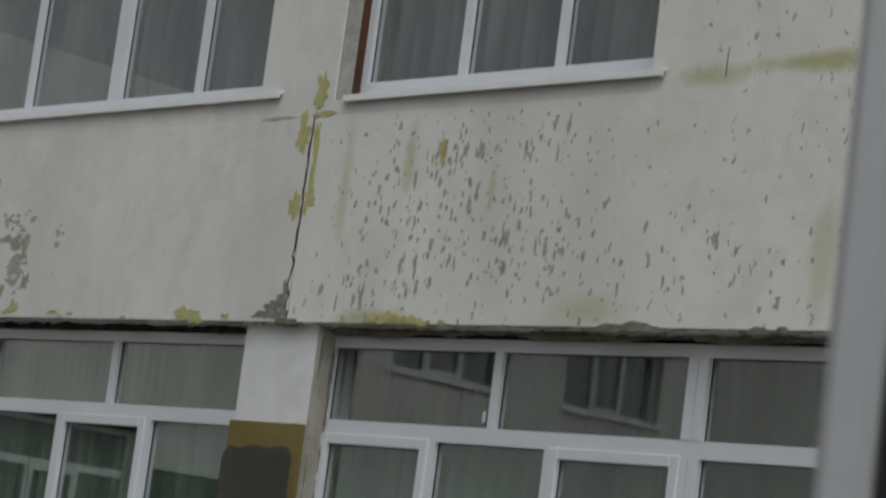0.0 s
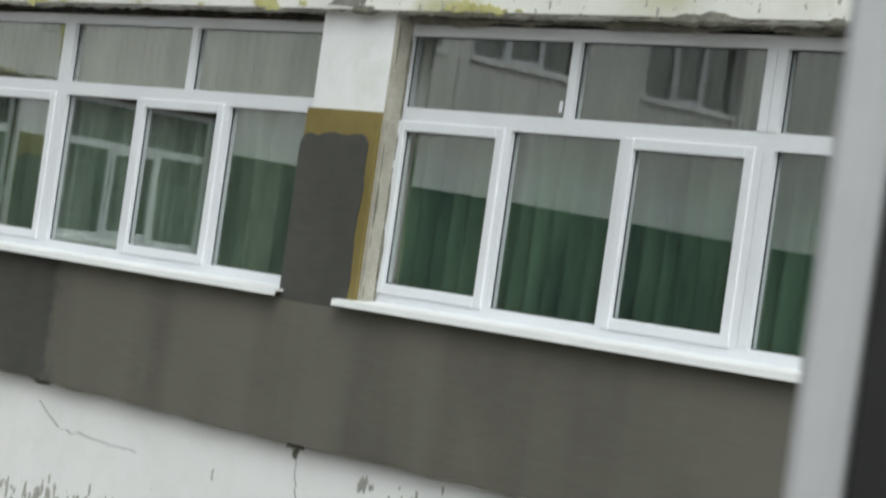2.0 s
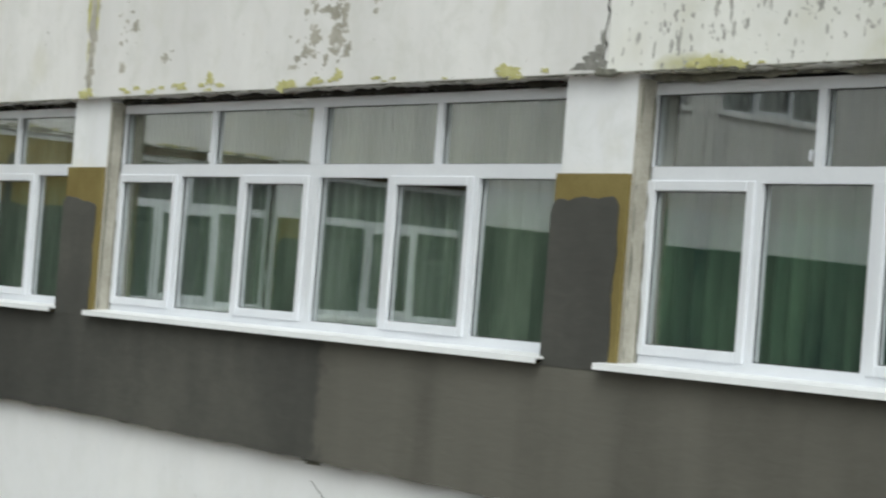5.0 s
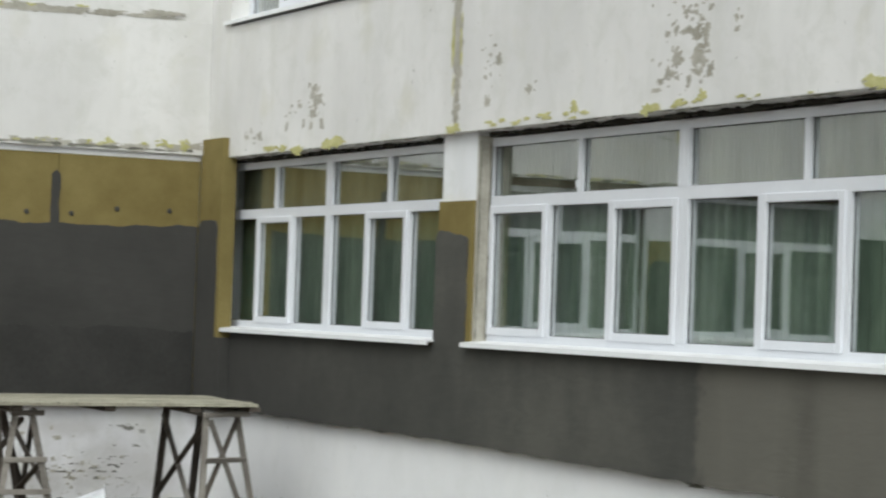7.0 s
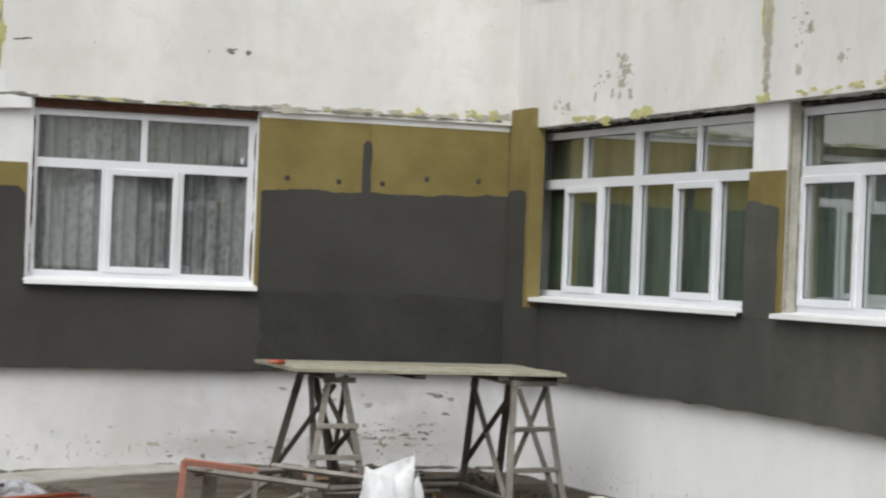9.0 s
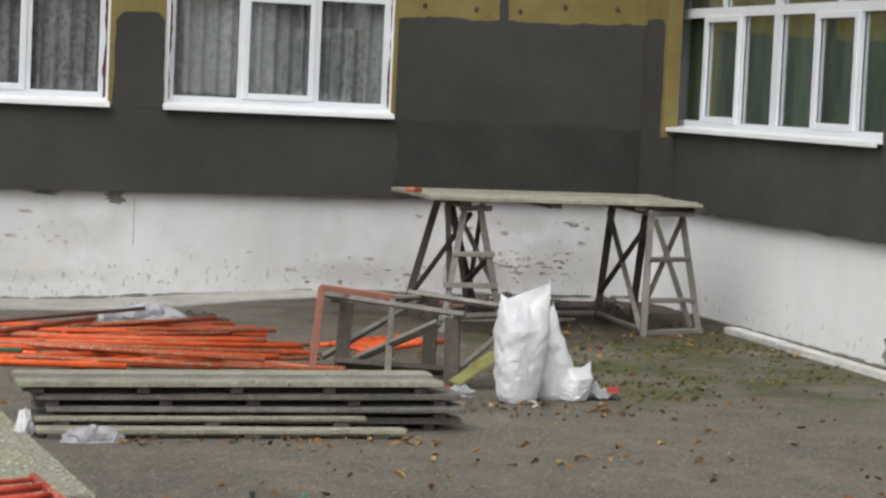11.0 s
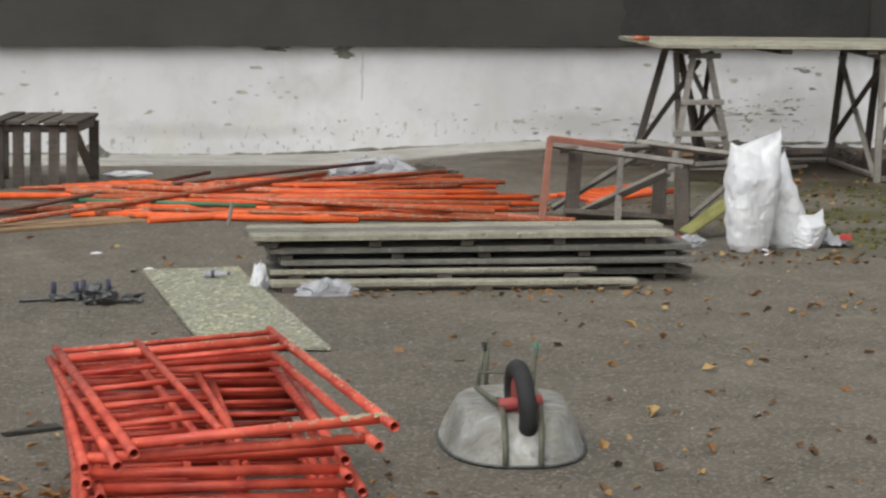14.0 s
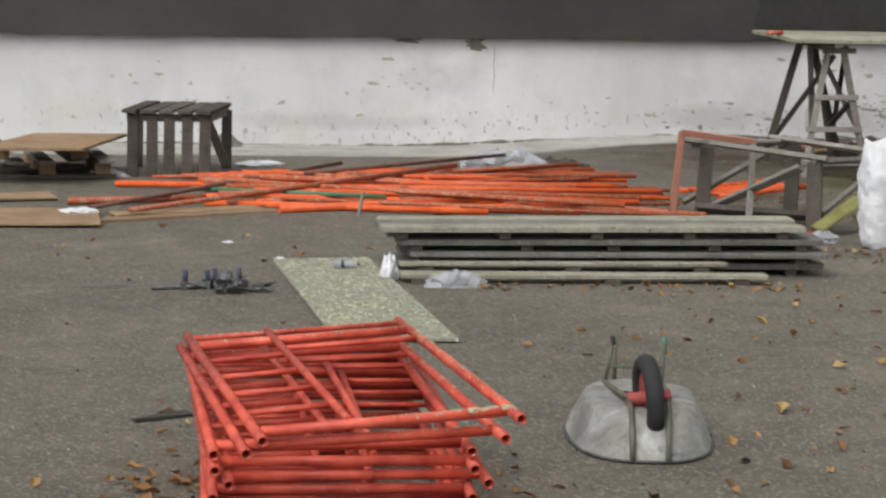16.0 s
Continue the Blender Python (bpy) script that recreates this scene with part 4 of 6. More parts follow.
deck = thing("plank_deck", Matrix.Translation((6.9, 19.1, 1.07)), "plaster-spattered plank deck lying across two trestles", "plank deck")
for i in range(6):
    f = i / 6
    y0 = 18.02 + 0.235 * i
    xl, xr = 5.46 + 0.04 * f + random.uniform(-0.03, 0.03), 7.90 + 0.10 * f + random.uniform(-0.04, 0.03)
    bm = bmesh.new()
    bar(bm, (xl - 6.9, y0 - 19.1 + 0.1, 0.060), (xr - 6.9, y0 - 19.1 + 0.14 + 0.01 * i, 0.057), 0.228, 0.036, jitter=0.006)
    part("plank", bm, M_DECKWOOD, deck, bevel=0.004)
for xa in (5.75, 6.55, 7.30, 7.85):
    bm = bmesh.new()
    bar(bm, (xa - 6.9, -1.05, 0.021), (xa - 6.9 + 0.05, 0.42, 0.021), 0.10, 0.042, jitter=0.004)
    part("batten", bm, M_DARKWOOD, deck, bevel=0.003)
bm = bmesh.new()
tube(bm, [(-0.07, 0, 0), (0.07, 0.02, 0.0)], 0.02, 10)
single("tube_stub", bm, M_ORANGE_DULL, pose(5.43, 18.5, 1.168), "short dull orange tube stub lying on the plank deck", "tube", smooth=True)

# ---- stack of timber decks ----
def timber_deck(m, L, W, seed, label):
    d = thing("timber_deck", m, label, "timber deck", "stacked timber decks")
    r = random.Random(seed)
    n = 3
    for i in range(n):
        bm = bmesh.new()
        y = W * (i + 0.5) / n
        a, b = r.uniform(-0.03, 0.02), L + r.uniform(-0.03, 0.03)
        bar(bm, (a, y, 0.058), (b, y + r.uniform(-0.01, 0.01), 0.058), W / n - 0.012, 0.034, jitter=0.005)
        part("plank", bm, M_DECKWOOD if i != 1 and seed == 4 else M_DECKEDGE, d, bevel=0.004)
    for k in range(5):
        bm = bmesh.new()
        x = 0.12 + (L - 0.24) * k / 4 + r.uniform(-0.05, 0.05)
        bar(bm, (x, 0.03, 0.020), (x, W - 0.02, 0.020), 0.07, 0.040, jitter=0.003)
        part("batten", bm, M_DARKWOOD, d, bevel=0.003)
    return d


for z, x, y, L, rz, s in ((0.0, 1.62, 12.86, 2.50, 0.6, 1), (0.076, 1.66, 12.80, 2.46, 0.4, 2), (0.152, 1.62, 12.77, 2.50, 1.6, 3), (0.228, 1.53, 12.72, 2.50, 2.2, 4)):
    timber_deck(pose(x, y, z, 0, 0, rz), L, 0.50, s, "grey plank deck with plaster spatter in a low stack")
front = thing("timber_deck", pose(1.60, 12.56, 0, 0, 0, -1.0), "narrow pale plank on blocks before the deck stack", "timber deck", "stacked timber decks")
bm = bmesh.new()
bar(bm, (0, 0.20, 0.092), (1.90, 0.215, 0.092), 0.09, 0.022, jitter=0.004)
part("plank", bm, M_DECKWOOD, front, bevel=0.003)
for x in (0.15, 1.0, 1.75):
    bm = bmesh.new()
    bar(bm, (x, 0.165, 0.040), (x + 0.01, 0.245, 0.040), 0.09, 0.080, jitter=0.003)
    part("batten", bm, M_DARKWOOD, front)
bm = bmesh.new()
bar(bm, (0, 0.08, 0.046), (2.10, 0.06, 0.046), 0.11, 0.026, jitter=0.005)
part("plank", bm, M_DECKWOOD, front, bevel=0.004)
for x in (0.1, 1.2, 1.95):
    bm = bmesh.new()
    bar(bm, (x, 0.01, 0.0165), (x + 0.01, 0.14, 0.0165), 0.09, 0.033, jitter=0.003)
    part("batten", bm, M_DARKWOOD, front)

# ---- stack of red scaffold frames ----
SECTION = 1.75


def scaffold_section(m, inner, label):
    """Two stiles, cross tubes and a narrow ladder; x across, y along, from the near end."""
    f = thing("scaffold_section", m, label, "scaffold section", "stacked scaffold sections")
    W, L, r = 0.805, SECTION, 0.0172

    def t(name, p, q, rad=r, op=False):
        bm = bmesh.new()
        tube(bm, [p, q], rad, 10, open_end=op)
        part(name, bm, M_RED, f, smooth=False)
        return f.children[-1]
    for x in (0, W):
        t("stile", (x, 0, 0), (x, L, 0), r, True)
    t("cross_tube", (0.015, 0.13, 0), (W - 0.015, 0.13, 0))
    t("cross_tube", (0.015, L - 0.20, 0), (W - 0.015, L - 0.20, 0))
    t("cross_tube", (0.015, L - 0.05, 0.0), (W - 0.015, L - 0.05, 0.0), 0.0105)
    xi = inner
    t("ladder_stile", (xi, 0.14, 0.012), (xi, L - 0.06, 0.012), 0.0135)
    for k in range(4):
        y = 0.40 + 0.285 * k
        t("step", (0.015, y, 0), (xi - 0.01, y, 0.004), 0.0098)
    t("cross_tube", (xi + 0.01, L - 0.36, 0), (W - 0.015, L - 0.36, 0), 0.0100)
    for o in f.children:
        for p in o.data.polygons:
            p.use_smooth = len(p.vertices) == 4
    return f


FR = 11
for i in range(FR):
    z = 0.022 + 0.0445 * i
    rnd = random.Random(40 + i)
    x0, y0, rz, ry = 0.315 + rnd.uniform(-0.03, 0.05), 6.92 + rnd.uniform(-0.12, 0.06), -1.0 + rnd.uniform(-1.6, 1.6), 0.0
    if i == FR - 1:
        x0, y0, rz, ry, z = 0.447, 6.715, 5.6, -3.3, 0.462
    if i == FR - 2:
        x0, y0, rz, ry, z = 0.40, 6.74, 4.8, -1.8, 0.418
    if i == FR - 3:
        x0, y0, rz = 0.31, 6.90, 1.2
    flip = rnd.random() < 0.5 and i < FR - 2
    sec = scaffold_section(pose(x0, y0, z, 0, ry, rz), 0.29 if not flip else 0.50,
                           "red painted tubular scaffold section lying in a stack" if i < FR - 1 else "red tubular scaffold section crusted with plaster on top of the stack")
    if i < FR - 2:
        continue
    # plaster crust on the upper sides of the tubes
    bm = bmesh.new()
    top = i == FR - 1
    for k in range(460 if top else 150):
        u = rnd.random()
        if k % 3 == 0:
            px, py = 0.805, 0.05 + 1.57 * u
        elif k % 3 == 1:
            px, py = 0.25 + 0.56 * u ** 0.5, 0.13
        else:
            px, py = 0.05 + 0.75 * u, rnd.choice((SECTION - 0.20, SECTION - 0.05))
        th = rnd.gauss(0, 0.6)
        along = py == 0.13 or k % 3 == 2
        rr = 0.0172 if py != SECTION - 0.05 else 0.0105
        off, up = rr * math.sin(th), rr * math.cos(th)
        s = rnd.uniform(0.002, 0.0055) * (1.5 if py == 0.13 and u > 0.55 else 1.0)
        c = Vector((px + (0 if along else off), py + (off if along else 0), up))
        ring = [bm.verts.new(c + Vector((s * rnd.uniform(0.7, 1.6) * math.cos(a), s * rnd.uniform(0.7, 1.6) * math.sin(a), -0.002))) for a in (0, 1.26, 2.51, 3.77, 5.03)]
        tip = bm.verts.new(c + Vector((0, 0, s * 0.55)))
        for a in range(5):
            bm.faces.new((ring[a], ring[(a + 1) % 5], tip))
    tagged(part("plaster_crust", bm, M_CRUST, sec), "dried yellowish plaster crust", kind="stuff")

# ---- overturned wheelbarrow ----
wb = thing("wheelbarrow", pose(2.075, 8.72, 0, 0, 0, -8), "overturned galvanised wheelbarrow with its black wheel up", "wheelbarrow")
bm = bmesh.new()
prof = [(1.0, 0.0), (1.02, 0.008), (0.985, 0.018), (0.93, 0.055), (0.865, 0.105), (0.80, 0.150), (0.74, 0.172), (0.60, 0.178), (0.40, 0.180), (0.20, 0.180)]
rings = []
for s, z in prof:
    ring = []
    for k in range(40):
        a = 2 * math.pi * k / 40
        c, sn = math.cos(a), math.sin(a)
        e = 2.7
        q = (abs(c) ** e + abs(sn) ** e) ** (-1 / e)
        wx = 0.284 * (1 + 0.08 * sn)
        y = 0.44 * q * sn * s + (0.06 * (1 - s) if sn < 0 else -0.02 * (1 - s))
        ring.append(bm.verts.new((wx * q * c * s + 0.006 * fbm(c * 2, sn * 2, z * 9), y, z * (1 + 0.05 * fbm(c * 1.5, sn * 1.5, 2)))))
    rings.append(ring)
for r0, r1 in zip(rings, rings[1:]):
    for k in range(40):
        bm.faces.new((r0[k], r0[(k + 1) % 40], r1[(k + 1) % 40], r1[k]))
bm.faces.new(rings[-1])
part("tray", bm, M_ZINC, wb, "dented galvanised tray with plaster stains", smooth=True)
bm = bmesh.new()
loop = []
for k in range(41):
    a = 2 * math.pi * k / 40
    c, sn = math.cos(a), math.sin(a)
    q = (abs(c) ** 2.7 + abs(sn) ** 2.7) ** (-1 / 2.7)
    loop.append((0.284 * (1 + 0.08 * sn) * q * c * 1.02, 0.44 * q * sn * 1.02, 0.011))
tube(bm, loop, 0.0065, 6, False)
part("tray_rim", bm, M_STEEL, wb, "dark rolled rim", smooth=True)
bm = bmesh.new()
seg, sub = 36, 12
WC = Vector((0.008, -0.235, 0.215))
WR = 0.135
WT = Matrix.Rotation(0.12, 3, "Z") @ Matrix.Rotation(-0.09, 3, "Y")
tv = []
for i in range(seg):
    a = 2 * math.pi * i / seg
    row = []
    for j in range(sub):
        b = 2 * math.pi * j / sub
        rr = WR + 0.036 * math.cos(b)
        row.append(bm.verts.new(WC + (WT @ Vector((0.036 * math.sin(b), rr * math.cos(a), rr * math.sin(a))))))
    tv.append(row)
for i in range(seg):
    for j in range(sub):
        bm.faces.new((tv[i][j], tv[(i + 1) % seg][j], tv[(i + 1) % seg][(j + 1) % sub], tv[i][(j + 1) % sub]))
wheel = part("wheel", bm, M_TYRE, wb, "black rubber tyre", smooth=True)
bm = bmesh.new()
bmesh.ops.create_cone(bm, cap_ends=True, segments=28, radius1=0.105, radius2=0.105, depth=0.03, matrix=Matrix.Translation(WC) @ WT.to_4x4() @ Matrix.Rotation(math.pi / 2, 4, "Y"))
part("rim", bm, M_HUB, wheel, "faded red rim")
bm = bmesh.new()
bmesh.ops.create_cone(bm, cap_ends=True, segments=18, radius1=0.026, radius2=0.026, depth=0.17, matrix=Matrix.Translation(WC) @ WT.to_4x4() @ Matrix.Rotation(math.pi / 2, 4, "Y"))
part("hub", bm, M_HUB, wheel, "faded red hub")
for sx in (-1, 1):
    bm = bmesh.new()
    tube(bm, [WC + Vector((0.075 * sx, 0, 0)), (0.008 + 0.072 * sx, -0.33, 0.178), (0.006 + 0.07 * sx, -0.40, 0.115), (0.004 + 0.068 * sx, -0.455, 0.02)], 0.011, 8, False)
    part("wheel_fork", bm, M_OLIVE, wb, smooth=True)
    bm = bmesh.new()
    tube(bm, [WC + Vector((0.08 * sx, 0.0, 0)), (0.10 * sx, 0.02, 0.190), (0.115 * sx - 0.01, 0.22, 0.180), (0.115 * sx - 0.01, 0.30, 0.170)], 0.012, 8, False)
    part("frame_tube", bm, M_OLIVE, wb, smooth=True)
    for dy in (0.24, 0.36):
        if sx > 0 and dy > 0.3:
            continue
        bm = bmesh.new()
        tube(bm, [(0.115 * sx - 0.012 + 0.4 * (dy - 0.24), dy, 0.15), (0.105 * sx + 0.008 + 0.2 * (dy - 0.24), dy + 0.03, 0.355)], 0.009, 8, False)
        part("stand_leg", bm, M_OLIVE, wb, smooth=True)
    bm = bmesh.new()
    tube(bm, [(0.105 * sx + 0.008, 0.268, 0.325 - 0.03 * (sx > 0)), (0.105 * sx + 0.009, 0.272, 0.362)], 0.012, 8, False)
    part("foot_cap", bm, M_TYRE if sx < 0 else M_TEAL, wb, "worn end cap", smooth=True)
bm = bmesh.new()
tube(bm, [(-0.115, 0.25, 0.24), (0.105, 0.25, 0.24)], 0.006, 8, False)
part("crossbar", bm, M_OLIVE, wb, smooth=True)

# ---- woven bags ----
def bag(m, w, d, h, seed, label, ears=True, lean=(0, 0), taper=0.12):
    bm = bmesh.new()
    n, rows = 64, 48
    R = []
    for j in range(rows + 1):
        t = j / rows
        pinch = 1.0 if t < 0.78 else 1.0 + 0.04 * (t - 0.78) / 0.22
        flat = 1.0 if t < 0.7 else 1.0 - 0.8 * (t - 0.7) / 0.3
        bulge = 1 - taper * (1 - min(1.0, t / 0.75)) ** 1.2 + 0.05 * math.sin(math.pi * min(1, t * 1.3))
        if t < 0.06:
            bulge *= 0.86 + t * 2.2
        ring = []
        for k in range(n):
            a = 2 * math.pi * k / n
            c, s = math.cos(a), math.sin(a)
            q = (abs(c) ** 3 + abs(s) ** 3) ** (-1 / 3)
            wr = 1 + 0.055 * fbm(c * 1.6 + seed, s * 1.6, t * 3.2) + 0.02 * fbm(c * 5 + seed, s * 5, t * 14)
            wr -= 0.17 * max(0.0, 0.20 - abs(fbm(c * 2.1 + seed, s * 2.1, t * 5.5 + 3)))
            wr -= 0.14 * max(0.0, 0.16 - abs(fbm(c * 4.3, s * 4.3 + seed, t * 9.5 + 7))) + 0.014 * math.sin(t * 34 + 5 * fbm(c * 2, s * 2, seed + t * 2))
            x = w / 2 * q * c * bulge * pinch * wr
            y = d / 2 * q * s * bulge * flat * wr
            z = h * t
            if ears and t > 0.80:
                k2 = (t - 0.80) / 0.2
                z += h * (0.17 * max(0.0, c) ** 4 + 0.035 * max(0.0, -c) ** 2) * k2 - h * 0.07 * (1 - abs(c)) * k2
                z += h * 0.02 * fbm(c * 3 + seed, s * 3, 2.0) * k2
                x += w * 0.05 * k2 * (1 if c > 0 else -0.3) * abs(c) ** 2
            ring.append(bm.verts.new((x + lean[0] * t * t, y + lean[1] * t * t, z)))
        R.append(ring)
    for r0, r1 in zip(R, R[1:]):
        for k in range(n):
            bm.faces.new((r0[k], r0[(k + 1) % n], r1[(k + 1) % n], r1[k]))
    bm.faces.new(R[0][::-1])
    bm.faces.new(R[-1])
    return single("woven_bag", bm, M_BAG, m, label, "bag", "white bags", smooth=True)


b1 = bag(pose(4.90, 14.08, 0, 0, 0, 14), 0.355, 0.27, 0.69, 1.0, "full white woven bag standing with a gathered top", lean=(0.02, 0), taper=0.30)
bm = bmesh.new()
tube(bm, [(0.02, -0.12, 0.03), (0.05, -0.15, 0.02), (0.03, -0.19, 0.006), (-0.02, -0.22, 0.006)], 0.006, 6, False)
part("tie_string", bm, M_BAG, b1, "white tie string", smooth=True)
bag(pose(5.24, 14.26, 0, 0, 0, -6) @ pose(0, 0, 0, -3, -9, 0), 0.29, 0.24, 0.56, 5.0, "white woven bag leaning on its neighbour", lean=(-0.11, 0))
bag(pose(5.32, 14.20, 0.0, 0, 0, 30), 0.22, 0.22, 0.22, 9.0, "slumped half-empty white woven bag", ears=True, lean=(0.06, 0))
bm = bmesh.new()
for i in range(9):
    for j in range(7):
        u, v = i / 8, j / 6
        bm.verts.new((0.26 * u, 0.16 * v, 0.012 + 0.13 * abs(fbm(u * 3, v * 3, 7)) * (1 - abs(2 * u - 1) * 0.4)))
bm.verts.ensure_lookup_table()
for i in range(8):
    for j in range(6):
        a = i * 7 + j
        bm.faces.new([bm.verts[k] for k in (a, a + 7, a + 8, a + 1)])
bmesh.ops.solidify(bm, geom=bm.faces[:], thickness=0.012)
torn = single("torn_bag", bm, M_BAG, pose(5.40, 14.16, 0.0), "torn white bag corner with a red printed patch", "bag", smooth=True)

bm = bmesh.new()
box(bm, 0.16, 0.235, -0.010, 0.02, 0.055, 0.095)
part("printed_patch", bm, M_PRINT, torn, "red printed patch", bevel=0.003)

# ---- low timber bench and the red frame before it ----
bench = thing("timber_bench", pose(4.6, 15.5, 0), "rough weathered timber bench frame with diagonal braces", "bench")


def bench_bar(name, p, q, w, h, mat, lab=""):
    o = Vector((4.6, 15.5, 0))
    bm = bmesh.new()
    bar(bm, Vector(p) - o, Vector(q) - o, w, h, up=(0.2, 0.6, 1), jitter=0.005)
    part(name, bm, mat, bench, lab, bevel=0.004)


for p, q in (((4.14, 15.75, 0), (4.16, 15.73, 0.49)), ((4.69, 14.86, 0), (4.68, 14.88, 0.47)), ((4.88, 16.05, 0), (4.88, 16.03, 0.49)), ((5.30, 15.15, 0), (5.30, 15.17, 0.47))):
    bench_bar("leg", p, q, 0.10, 0.06, M_DARKWOOD)
for p, q in (((4.00, 15.80, 0.525), (4.74, 14.78, 0.50)), ((4.72, 16.10, 0.525), (5.36, 15.06, 0.50)), ((4.06, 15.76, 0.50), (4.92, 16.06, 0.50)), ((4.66, 14.86, 0.475), (5.32, 15.14, 0.475))):
    bench_bar("rail", p, q, 0.05, 0.032, M_GREYWOOD)
for p, q in (((4.05, 15.95, 0.06), (4.75, 16.02, 0.46)), ((4.22, 15.65, 0.08), (4.62, 15.0, 0.42)), ((4.74, 14.88, 0.12), (5.24, 15.12, 0.44))):
    bench_bar("brace", p, q, 0.065, 0.03, M_GREYWOOD)
bench_bar("stretcher", (4.10, 15.70, 0.05), (4.90, 15.20, 0.05), 0.10, 0.04, M_DARKWOOD)
redf = thing("leaning_hurdle", pose(3.88, 15.56, 0), "thin red-stained wooden hurdle leaning on the bench", "hurdle")
for nm, p, q, mat in (("post", (0, 0, 0), (0.06, 0.05, 0.60), M_REDWOOD), ("post", (0.46, -0.33, 0), (0.57, 0.02, 0.545), M_GREYWOOD), ("head_bar", (0.05, 0.03, 0.595), (0.58, 0.0, 0.535), M_REDWOOD)):
    bm = bmesh.new()
    bar(bm, p, q, 0.045, 0.03, up=(0, 1, 0.2), jitter=0.003)
    part(nm, bm, mat, redf, bevel=0.003)

# ---- heap of orange scaffold tubes ----
R = random.Random(11)


def loose_tube(p, q, r, mat, label):
    p, q = Vector(p), Vector(q)
    bm = bmesh.new()
    tube(bm, [Vector(), q - p], r, 10)
    ob = single("scaffold_tube", bm, mat, Matrix.Translation(p), label, "tube", "heap of scaffold tubes")
    for f in ob.data.polygons:
        f.use_smooth = len(f.vertices) == 4


for i in range(88):
    t = R.random()
    y = 15.85 + 2.0 * t
    L = R.choice((1.3, 2.0, 2.0, 2.6, 3.0))
    lo, hi = (0.55 if t < 0.75 else 0.2), 4.15 - 0.05 * t
    x = lo + R.random() ** 0.7 * max(0.1, hi - lo - L)
    ang = math.radians(R.gauss(-1.0, 10.5) + (6 if t < 0.3 else 0))
    hump = 0.125 * math.exp(-((x + L / 2 - 2.6) / 1.3) ** 2) * math.exp(-((t - 0.55) / 0.42) ** 2)
    z0 = 0.022 + R.random() * hump
    z1 = 0.022 + R.random() * hump
    mat = M_ORANGE if R.random() < 0.46 else M_ORANGE_DULL
    loose_tube((x, y, z0), (x + L * math.cos(ang), y + L * math.sin(ang), z1), R.choice((0.014, 0.017, 0.019, 0.023)), mat,
               "orange painted steel tube lying in a heap" if mat is M_ORANGE else "dull orange tube crusted with plaster in a heap")
loose_tube((1.13, 15.63, 0.03), (2.66, 16.09, 0.05), 0.030, M_ORANGE, "thick orange tube along the edge of the heap")
loose_tube((2.20, 15.62, 0.03), (3.32, 15.99, 0.04), 0.028, M_ORANGE, "thick orange tube along the edge of the heap")
loose_tube((0.02, 17.10, 0.03), (2.11, 16.55, 0.08), 0.024, M_ORANGE, "orange painted steel tube lying in a heap")
loose_tube((-0.31, 16.02, 0.03), (0.65, 16.19, 0.04), 0.026, M_ORANGE_DULL, "dull orange tube crusted with plaster in a heap")
loose_tube((0.11, 15.37, 0.05), (2.6, 17.28, 0.17), 0.019, M_ORANGE_DULL, "dull orange tube lying across the heap")
loose_tube((-0.15, 15.5, 0.05), (1.76, 17.74, 0.13), 0.016, M_BROWNPIPE, "thin brown pipe lying across the heap")
loose_tube((1.4, 16.8, 0.15), (3.1, 18.0, 0.18), 0.015, M_BROWNPIPE, "thin brown pipe lying across the heap")
loose_tube((3.32, 15.93, 0.03), (4.10, 15.46, 0.03), 0.022, M_ORANGE_DULL, "dull orange tube crusted with plaster in a heap")
loose_tube((0.62, 17.48, 0.05), (2.63, 17.59, 0.10), 0.024, M_ORANGE, "orange painted steel tube lying in a heap")
loose_tube((2.4, 17.2, 0.12), (3.62, 17.62, 0.15), 0.018, M_ORANGE_DULL, "dull orange tube crusted with plaster in a heap")
loose_tube((2.3, 16.9, 0.11), (3.78, 17.28, 0.10), 0.022, M_ORANGE, "orange painted steel tube lying in a heap")
loose_tube((2.2, 16.4, 0.07), (4.05, 16.55, 0.04), 0.022, M_ORANGE_DULL, "dull orange tube crusted with plaster in a heap")
loose_tube((0.55, 16.56, 0.06), (1.9, 15.90, 0.09), 0.017, M_GREENPIPE, "green painted pipe lying in the heap")
for x0, y0, x1, y1, w in ((-0.36, 15.0, 1.12, 15.72, 0.13), (0.0, 15.45, 1.0, 15.85, 0.16), (0.25, 16.3, 1.0, 16.2, 0.2)):
    bm = bmesh.new()
    bar(bm, (0, 0, 0.012), (x1 - x0, y1 - y0, 0.014), w, 0.02, jitter=0.004)
    single("thin_board", bm, M_TANWOOD, pose(x0, y0, 0), "thin pale plywood strip lying before the tubes", "board", bevel=0.003)
grate = thing("ladder_section", pose(4.45, 16.45, 0.02, 0, 0, 30), "bright orange ladder section lying under the bench", "ladder")
for y in (0, 0.42):
    bm = bmesh.new()
    tube(bm, [(0, y, 0.02), (0.95, y, 0.05)], 0.02, 10)
    part("ladder_rail", bm, M_ORANGE, grate, smooth=True)
for k in range(7):
    bm = bmesh.new()
    tube(bm, [(0.1 + 0.12 * k, 0.01, 0.025 + 0.004 * k), (0.1 + 0.12 * k, 0.41, 0.025 + 0.004 * k)], 0.017, 8, False)
    part("ladder_rung", bm, M_ORANGE, grate, smooth=True)


bm = bmesh.new()
bar(bm, (0, 0, 0), (0.03, 0.02, 0.17), 0.022, 0.016, jitter=0.003)
single("wooden_peg", bm, M_GREYWOOD, pose(1.665, 15.50, 0), "short grey wooden peg standing before the tube heap", "peg", bevel=0.002)

